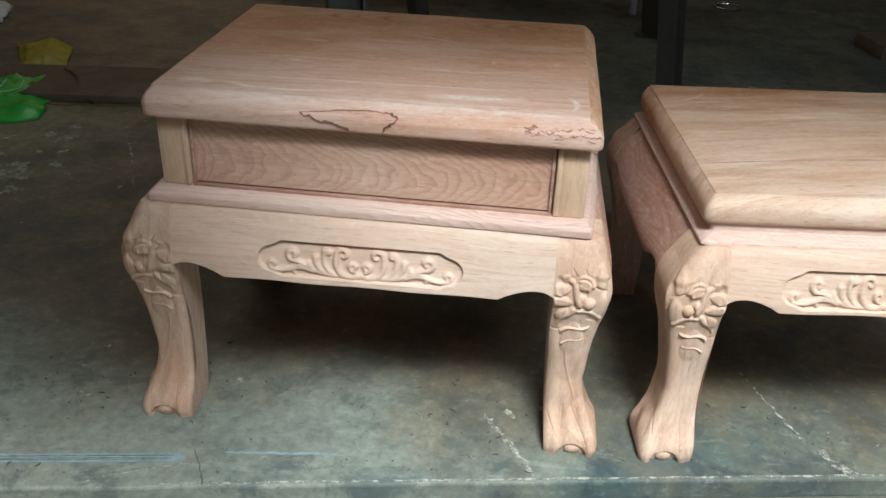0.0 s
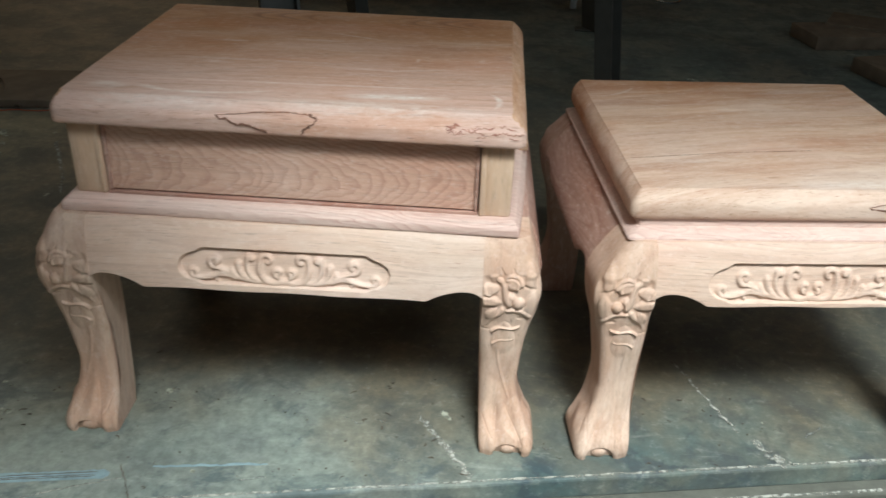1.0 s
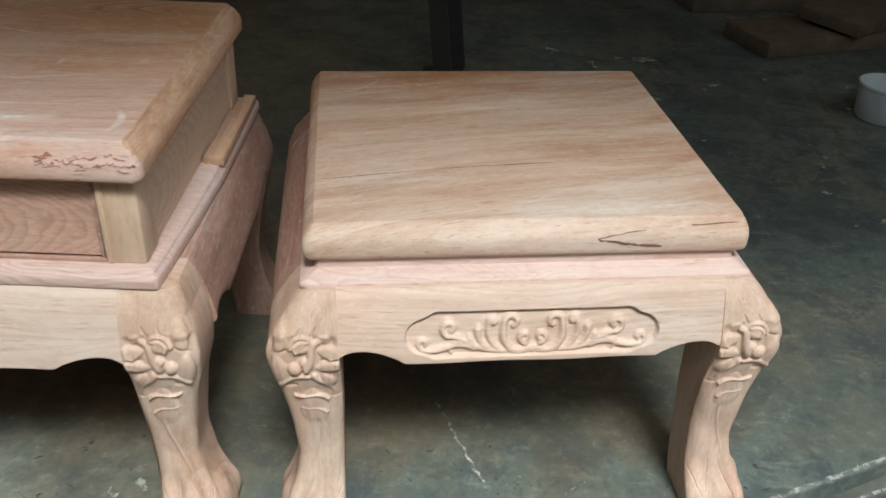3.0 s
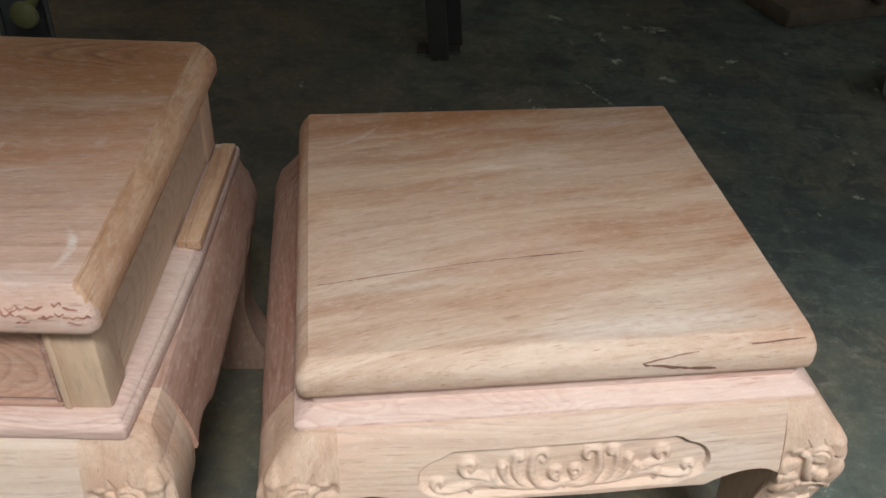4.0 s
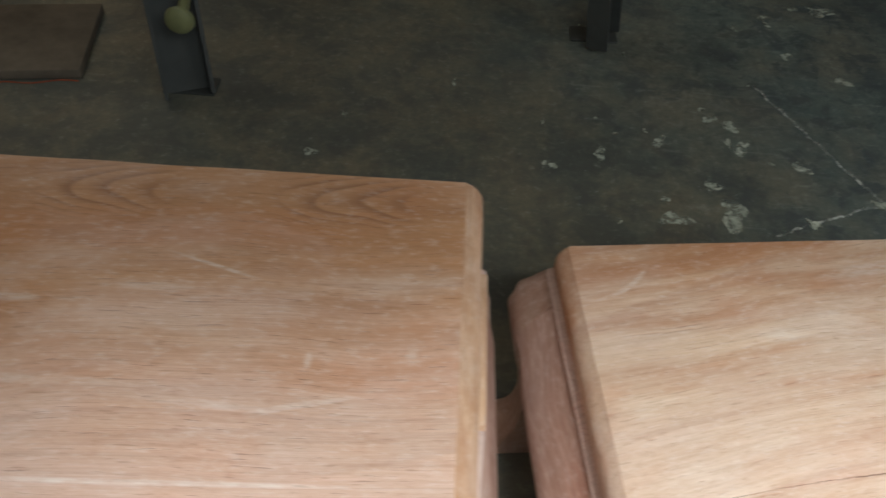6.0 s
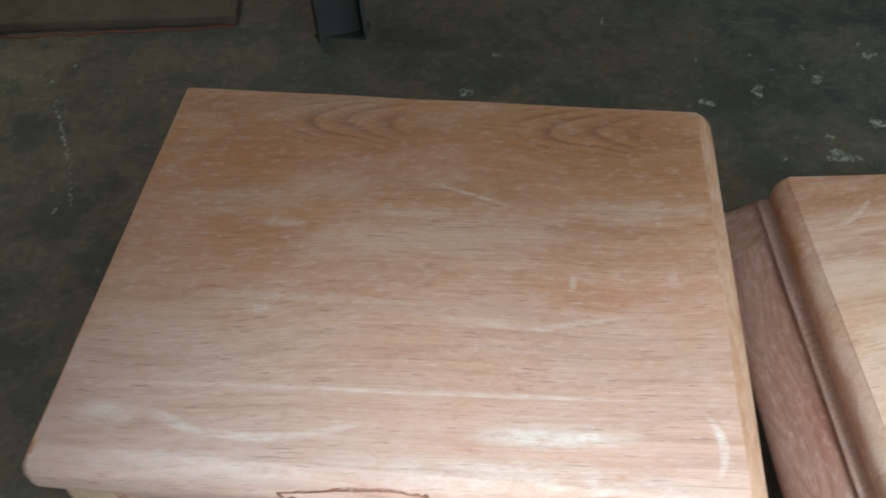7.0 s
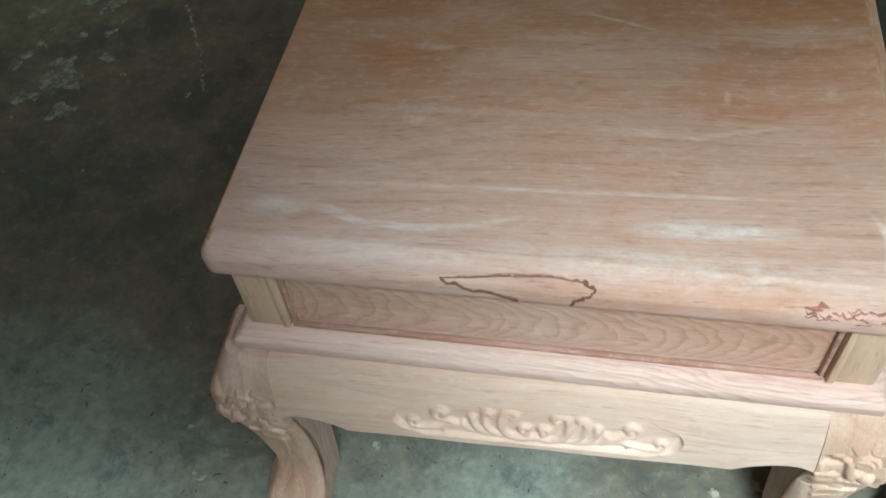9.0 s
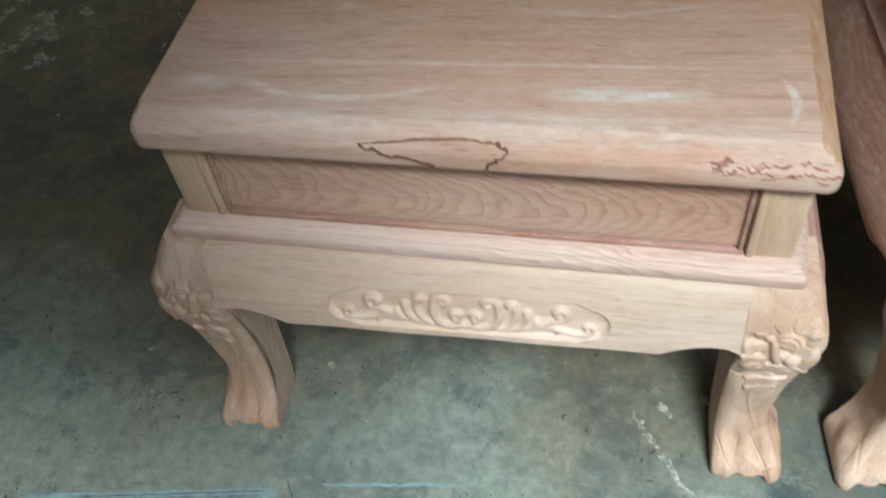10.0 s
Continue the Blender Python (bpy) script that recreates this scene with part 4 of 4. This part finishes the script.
for k in range(26):
    x, z = 0.192 + 0.080 * (k / 25) ** 1.2 + rng.uniform(-0.005, 0.005), 0.4770 + rng.uniform(-0.0075, 0.0065) - 0.002 * k / 25
    pts = [(x + 0.0025 * q + rng.uniform(-0.001, 0.001), z + rng.uniform(-0.0016, 0.0016)) for q in range(rng.randint(3, 6))]
    part("bark_fleck", on_edge(ribbon(pts, rng.uniform(0.0005, 0.0016) * (1.2 - k / 40), -0.001, 0.0004, 0.9, k), THY, TALL_TOP), STAIN, tall_top, "", False)

# ---- low table ----
LHX, LHY = 0.2355, 0.2215
low = thing("side_table", pose(0.8822, 0.2670, 0, 0, 0, 7.0), "unfinished low rosewood table with carved cabriole legs, without a box", "table", "carved rosewood tables")
LOW_TOP = ((0.012, 0.3600), (0.0035, 0.3604), (0.0010, 0.3626), (0.0, 0.3670), (0.0002, 0.3780), (0.0022, 0.3836), (0.0068, 0.3894), (0.0112, 0.3936), (0.0142, 0.3956), (0.0150, 0.3962), (0.0154, 0.3974), (0.018, 0.3978))
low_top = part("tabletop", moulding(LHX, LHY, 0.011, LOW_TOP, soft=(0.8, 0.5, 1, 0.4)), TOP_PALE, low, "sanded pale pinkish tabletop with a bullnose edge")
base(low, 0.2450, 0.2225, 0.0025, 0.0, 0.256, 0.2885, 0.0265, -1.3, 0.026)
part("neck", moulding(LHX - 0.0125, LHY - 0.0065, 0.006, ((0.0, 0.3480), (0.0003, 0.3530), (0.0003, 0.3608))), PINK, low, "recessed pinkish neck moulding")
part("base_moulding", moulding(LHX + 0.003, LHY + 0.013, 0.006, ((0.0, 0.3382), (0.0002, 0.3402), (0.0012, 0.3414), (0.0090, 0.3450), (0.0165, 0.3484), (0.022, 0.3490))), PINK, low)
vee = [(0.068, 0.3795), (0.080, 0.3820), (0.100, 0.3850), (0.125, 0.3875), (0.155, 0.3895), (0.190, 0.3912), (0.222, 0.3920)]
vee2 = [(0.068, 0.3795), (0.080, 0.3765), (0.095, 0.3742), (0.108, 0.3720), (0.122, 0.3706), (0.138, 0.3700)]
for pts, w, seed in ((vee, 0.0010, 21), (vee2, 0.0022, 22)):
    fine = [tuple(Vector(pts[k]).lerp(Vector(pts[k + 1]), f)) for k in range(len(pts) - 1) for f in (0, 0.33, 0.66)] + [pts[-1]]
    part("crack", on_edge(ribbon(fine, w, -0.001, 0.0004, 0.9, seed), LHY, LOW_TOP), DARK_CRACK, low_top, "thin dark vein in the edge", False)


# a fine split along the grain of the low top
split_line = between((-0.215, -0.114), (-0.180, -0.108), 12, 0.0004, 71) + between((-0.085, -0.0925), (-0.045, -0.0875), 16, 0.0004, 75) + between((-0.043, -0.0872), (0.048, -0.0795), 40, 0.0005, 72)
part("crack", ribbon(split_line, 0.0007, 0.3965, 0.3981, 0.8, 73), VEIN, low_top, "fine split along the grain", False)
part("crack", ribbon(split_line[44:62], 0.0008, 0.3965, 0.3982, 0.8, 74), DARK_CRACK, low_top, "", False)


# ---- the floor's marks ----
def mark(name, pts, width, mat, seed, label="", parent=floor):
    return part(name, ribbon(pts, width, -0.0006, 0.0012, 0.6 if width < 0.01 else 0.15, seed), mat, parent, label, False)


stripe = mark("paint_stripe", between((-0.300, -0.182), (0.012, -0.127), 40, 0.0008, 1), 0.016, BLUE_PAINT, 1, "faded light blue paint stripe")
for dy, w, seed in ((0.003, 0.0011, 2), (-0.0015, 0.0009, 4), (-0.0045, 0.0010, 5)):
    part("scored_line", ribbon(between((-0.236, -0.171 + dy), (-0.004, -0.129 + dy), 30, 0.0006, seed), w, 0.0010, 0.0015, 0.6, seed), SHAVING, stripe, "", False)
mark("paint_stripe", between((0.066, -0.107), (0.216, -0.085), 20, 0.0018, 3), 0.003, BLUE_PAINT, 3)
for k, (a, b, w) in enumerate((((0.418, 0.038), (0.500, -0.083), 0.007), ((0.815, 0.228), (0.889, 0.056), 0.003), ((0.905, 0.042), (0.940, -0.010), 0.009), ((0.925, 0.020), (0.952, -0.005), 0.004),
                                ((1.140, 1.372), (1.325, 1.000), 0.006), ((1.090, 0.905), (1.330, 1.020), 0.005), ((-0.580, 0.965), (-0.478, 0.787), 0.006), ((-0.478, 0.787), (-0.440, 0.690), 0.004))):
    mark("plaster_streak", between(a, b, 22, 0.0035, k + 40), w, STREAK, k + 50, "pale broken plaster streak")
mark("worn_edge", [(x, slab_edge(x) + 0.006) for x in np.linspace(0.0, 1.2, 120)], 0.003, STREAK, 8, "pale worn line along the slab edge")
mark("worn_edge", [(x, slab_edge(x) + 0.005) for x in np.linspace(1.2, 1.9, 50)], 0.006, STREAK, 9)

part("worn_edge", ribbon([(x, slab_edge(x) - 0.019) for x in np.linspace(-0.1, 1.9, 160)], 0.004, -0.034, -0.0325, 0.6, 10), STREAK, ledge, "pale worn line along the ledge", False)


def splash(x, y, size, seed):
    rng = random.Random(seed)
    n, ph = 18, rng.uniform(0, 6)
    el_ = rng.uniform(0.5, 1.0)
    pts = []
    for k in range(n):
        a = 2 * math.pi * k / n
        r = size * (1 + 0.35 * math.sin(2 * a + ph) + 0.25 * math.sin(3 * a + 2 * ph) + rng.uniform(-0.22, 0.22)) * 0.5
        px, py = r * math.cos(a), r * math.sin(a) * el_
        pts.append((x + px * math.cos(ph) - py * math.sin(ph), y + px * math.sin(ph) + py * math.cos(ph)))
    part("plaster_splash", prism(pts, -0.0006, 0.0010 + 0.00001 * (seed % 100)), LIME, floor, "", False)


for k, (x, y, s) in enumerate(((0.908, 1.157, 0.032), (0.912, 0.933, 0.055), (1.023, 0.945, 0.060), (1.018, 0.985, 0.030), (1.022, 1.241, 0.026), (0.995, 1.031, 0.034), (0.682, 1.062, 0.024), (0.786, 1.107, 0.030), (1.072, 1.154, 0.040),
                               (1.050, 1.165, 0.022), (1.365, 1.703, 0.060), (1.299, 1.713, 0.030), (1.344, 1.411, 0.032), (1.238, 1.498, 0.026), (0.675, 1.198, 0.012), (0.274, 1.178, 0.020), (0.220, 1.055, 0.026), (0.489, 1.315, 0.020),
                               (-0.774, 0.936, 0.040), (-0.734, 0.687, 0.085), (-0.712, 0.712, 0.040), (-0.688, 0.835, 0.022), (-0.661, 0.763, 0.030), (-0.870, 0.884, 0.050), (-0.780, 0.640, 0.050), (1.312, 1.007, 0.035))):
    splash(x, y, s, 100 + k)
rng = random.Random(5)
for k in range(46):
    splash(rng.uniform(0.75, 2.0), rng.uniform(0.72, 1.8), rng.choice((0.008, 0.010, 0.014, 0.02, 0.032)), 200 + k)
for k in range(26):
    splash(rng.uniform(-1.3, -0.3), rng.uniform(0.45, 1.3), rng.choice((0.006, 0.008, 0.012, 0.02)), 300 + k)

rng = random.Random(19)
for k in range(16):
    splash(rng.uniform(-1.02, -0.66), rng.uniform(0.56, 1.02), rng.choice((0.02, 0.03, 0.045, 0.06)), 600 + k)
mark("floor_crack", between((0.020, -0.108), (0.032, -0.128), 8, 0.001, 61) + between((0.036, -0.134), (0.058, -0.174), 10, 0.0015, 62), 0.0012, SHAVING, 90, "thin dark crack in the concrete")
curve = [(-0.105 + 0.136 * q / 20, -0.200 + 0.067 * (q / 20) ** 0.75 + 0.0006 * math.sin(q * 2.3)) for q in range(21)]
mark("plaster_streak", curve, 0.0016, STREAK, 91, "pale broken plaster streak")
rng = random.Random(77)
for k in range(16):
    x, y = rng.uniform(0.10, 1.15), rng.uniform(-0.16, 0.06)
    if y < slab_edge(x) + 0.02:
        continue
    ln, a = rng.uniform(0.012, 0.060), rng.uniform(-0.6, 0.9)
    pts = [(x + ln * q / 6 * math.cos(a) + rng.uniform(-0.001, 0.001), y + ln * q / 6 * math.sin(a) + 0.004 * math.sin(q * 0.8 + k) + rng.uniform(-0.001, 0.001)) for q in range(7)]
    if all(py > slab_edge(px) + 0.008 for px, py in pts):
        mark("scrape", pts, rng.uniform(0.0008, 0.0022), SCUFF, 500 + k)
for k in range(22):
    x, y = rng.uniform(-0.28, 1.2), rng.uniform(-0.15, 0.10)
    if y > slab_edge(x) + 0.05:
        splash(x, y, rng.choice((0.004, 0.005, 0.007, 0.012, 0.018)), 400 + k)

# wood shavings and grit
chips = []
rng = random.Random(9)
for k in range(260):
    x, y = (rng.uniform(-0.5, 1.3), rng.uniform(-0.2, 0.15)) if k < 230 else (rng.uniform(-1.2, 2.0), rng.uniform(0.6, 1.9))
    if y < slab_edge(x) + 0.01:
        continue
    ln, a = 0.0025 + 0.011 * rng.random() ** 2.5, rng.uniform(0, 6.28)
    bend, fat = rng.uniform(-1.8, 1.8), rng.uniform(0.0004, 0.0013)
    pts = [(x + ln * (q / 3 - 0.5) * math.cos(a + bend * q / 3), y + ln * (q / 3 - 0.5) * math.sin(a + bend * q / 3), 0.0010 + rng.uniform(0, 0.002)) for q in range(4)]
    chips.append(tube(pts, [0.4 * fat, fat, fat * rng.uniform(0.5, 1.3), 0.3 * fat], 5))
tagged(new("wood_shavings", mesh_of("wood_shavings", *join(*chips), SHAVING)), "small dark wood shavings and grit scattered on the floor", "shavings", kind="stuff")


# ---- the dim back of the workshop ----
machine = thing("machine_stand", pose(0.38, 1.42, 0), "dark painted steel machine stand with splayed channel legs, in shadow", "machine stand")
for fx, fy, tx, ty in ((0.420, 0.090, 0.345, 0.12), (-0.435, -0.205, -0.52, 0.0), (0.445, 0.85, 0.36, 0.8), (-0.435, 0.85, -0.52, 0.8)):
    a, b = Vector((fx, fy, 0.008)), Vector((tx, ty, 0.74))
    turn = (b - a).to_track_quat("Z", "Y").to_matrix().to_4x4()
    ln = (b - a).length
    channel = prism([(-0.050, -0.004), (0.050, -0.004), (0.050, 0.045), (0.042, 0.045), (0.042, 0.004), (-0.042, 0.004), (-0.042, 0.045), (-0.050, 0.045)], 0.0, ln)
    leg = part("leg", moved(channel, Matrix.Translation(a) @ turn), STEEL, machine, "", False)
    part("foot_plate", moved(block(-0.054, 0.054, -0.008, 0.05, 0, 0.006, 0.002), pose(fx, fy, 0)), STEEL, leg)
part("frame", join(block(-0.62, 0.50, -0.10, -0.04, 0.72, 0.80), block(-0.62, 0.50, 0.80, 0.86, 0.72, 0.80), block(-0.62, -0.56, -0.04, 0.80, 0.72, 0.80), block(0.44, 0.50, -0.04, 0.80, 0.72, 0.80)), STEEL, machine)
knob_pts = [(-0.40, -0.285, 0.215), (-0.40, -0.279, 0.215), (-0.40, -0.270, 0.215), (-0.40, -0.255, 0.217), (-0.405, -0.20, 0.225)]
part("knob", tube(knob_pts, [0.016, 0.026, 0.028, 0.012, 0.010], 20), KNOB, machine, "yellowed round plastic knob")


def crumpled(corners, seed, h):
    """A crumpled film over four plan corners."""
    n = 26
    a, b, c, d = (Vector(p) for p in corners)
    verts = []
    for j in range(n):
        for i in range(n):
            u, v = i / (n - 1), j / (n - 1)
            p = (a * (1 - u) + b * u) * (1 - v) + (d * (1 - u) + c * u) * v
            q = Vector((p.x * 9 + seed, p.y * 9, seed))
            rim = min(u, 1 - u, v, 1 - v)
            z = h * (0.55 + 0.6 * noise.noise(q)) * min(1, rim * 5) + 0.3 * h * abs(noise.noise(q * 2.7))
            verts.append((p.x + 0.02 * noise.noise(q * 1.9), p.y + 0.02 * noise.noise(q * 2.1 + Vector((5, 0, 0))), max(z, 0.002)))
    faces = [(j * n + i, j * n + i + 1, (j + 1) * n + i + 1, (j + 1) * n + i) for j in range(n - 1) for i in range(n - 1)]
    return verts, faces


def bag(name, geo, mat, m, label, category):
    ob = new(name, mesh_of(name, *geo, mat))
    ob.matrix_world = m
    thick = ob.modifiers.new("film", "SOLIDIFY")
    thick.thickness = 0.0012
    return tagged(ob, label, category)


bag("plastic_sheet", crumpled(((-0.97, 1.36), (-0.84, 1.02), (-1.06, 0.93), (-1.17, 1.24)), 2, 0.045), GREEN, pose(0, 0, 0), "crumpled bright green plastic sheet on the floor", "plastic sheet")
bag("plastic_sheet", crumpled(((-1.00, 1.45), (-1.08, 1.63), (-1.26, 1.62), (-1.12, 1.40)), 5, 0.04), YELLOW, pose(0, 0, 0), "crumpled dull yellow plastic sheet in the shadow", "plastic sheet")
bag("plastic_bag", crumpled(((-1.44, 1.80), (-1.54, 2.06), (-1.80, 2.10), (-1.76, 1.80)), 8, 0.07), WHITE, pose(0, 0, 0), "crumpled white plastic bag on the floor", "plastic bag")
rng = random.Random(33)
for k in range(3):
    x0, y0 = -1.00 - 0.04 * k, 1.17 - 0.04 * k
    loose = [(x0 + 0.05 * math.sin(q * 0.9 + k) + 0.01 * q, y0 - 0.03 * q + 0.02 * math.cos(q * 1.3 + k), 0.062 - 0.002 * q) for q in range(7)]
    tagged(new("thread", mesh_of("thread", *tube(loose, 0.0013, 5), WHITE)), "loose white thread lying on the green sheet", "thread", "loose threads")
string = [(-0.92 + 0.018 * k, 1.125 + 0.012 * k * 0.25 + 0.004 * math.sin(k), 0.0015) for k in range(36)]
tagged(new("string", mesh_of("string", *tube(string, 0.0016, 6), RED)), "thin red string lying on the floor", "string")
wire = [(-0.94 + 0.024 * k + 0.01 * math.sin(k), 1.335 - 0.024 * k + 0.012 * math.sin(k * 0.8), 0.035 - 0.004 * k) for k in range(8)]
tagged(new("wire", mesh_of("wire", *tube(wire, 0.004, 8), WIRE)), "short bent brown wire resting on a board", "wire")
plank = new("plank", mesh_of("plank", *block(-0.42, 0.42, -0.13, 0.13, 0, 0.022, 0.003), BOARD))
plank.matrix_world = pose(-0.72, 1.31, 0, 0, 0, 8)
tagged(plank, "wide grey-brown plank lying flat on the floor", "plank")

for k, (x, y, rz, ln, w, h, z, tilt) in enumerate(((1.98, 1.95, 20, 0.60, 0.22, 0.05, 0.0, 0), (2.05, 2.30, -25, 0.70, 0.20, 0.06, 0.0, 0), (1.80, 2.32, 12, 0.42, 0.20, 0.05, 0.0, 0),
                                                 (2.16, 2.05, 38, 0.55, 0.20, 0.04, 0.06, 3), (2.30, 1.75, 62, 0.55, 0.24, 0.05, 0.0, 0), (2.36, 1.62, 40, 0.40, 0.20, 0.04, 0.05, 2))):
    ob = new("offcut_board", mesh_of("offcut_board", *block(-ln / 2, ln / 2, -w / 2, w / 2, 0, h, 0.006), BOARD))
    ob.matrix_world = pose(x, y, z, tilt, 0, rz)
    tagged(ob, "dark weathered wood offcut in a jumbled pile", "board", "pile of offcuts")

pot = thing("plastic_tub", pose(1.908, 1.345, 0), "pale blue-white plastic tub standing on the floor", "tub")
prof = [(0.0, 0.0), (0.060, 0.0), (0.066, 0.006), (0.072, 0.082), (0.076, 0.085), (0.076, 0.090), (0.070, 0.090), (0.067, 0.080), (0.060, 0.010), (0.0, 0.008)]
pv = [(r * math.cos(a), r * math.sin(a), z) for r, z in prof for a in np.linspace(0, 2 * math.pi, 32, endpoint=False)]
pf = [(k * 32 + i, k * 32 + (i + 1) % 32, (k + 1) * 32 + (i + 1) % 32, (k + 1) * 32 + i) for k in range(len(prof) - 1) for i in range(32)]
part("tub_wall", (pv, pf), WHITE, pot)

rack = thing("rack", pose(0.1, 2.55, 0), "low rack with slim pale legs standing in deep shadow", "rack")
for x, y in ((-0.72, -0.08), (-0.42, -0.08), (-0.18, 0.04), (0.68, 0.06)):
    part("leg", block(x - 0.012, x + 0.012, y - 0.012, y + 0.012, 0, 0.5, 0.002), LIME_LEG, rack)
part("shelf", block(-0.78, 0.74, -0.14, 0.16, 0.5, 0.52, 0.002), BOARD, rack)
ring_pts = [(1.19 + 0.055 * math.cos(a), 2.84 + 0.055 * math.sin(a), 0.004) for a in np.linspace(0, 2 * math.pi, 33)]
tagged(new("metal_ring", mesh_of("metal_ring", *tube(ring_pts, 0.004, 8), RING)), "thin shiny metal ring lying on the floor", "ring")
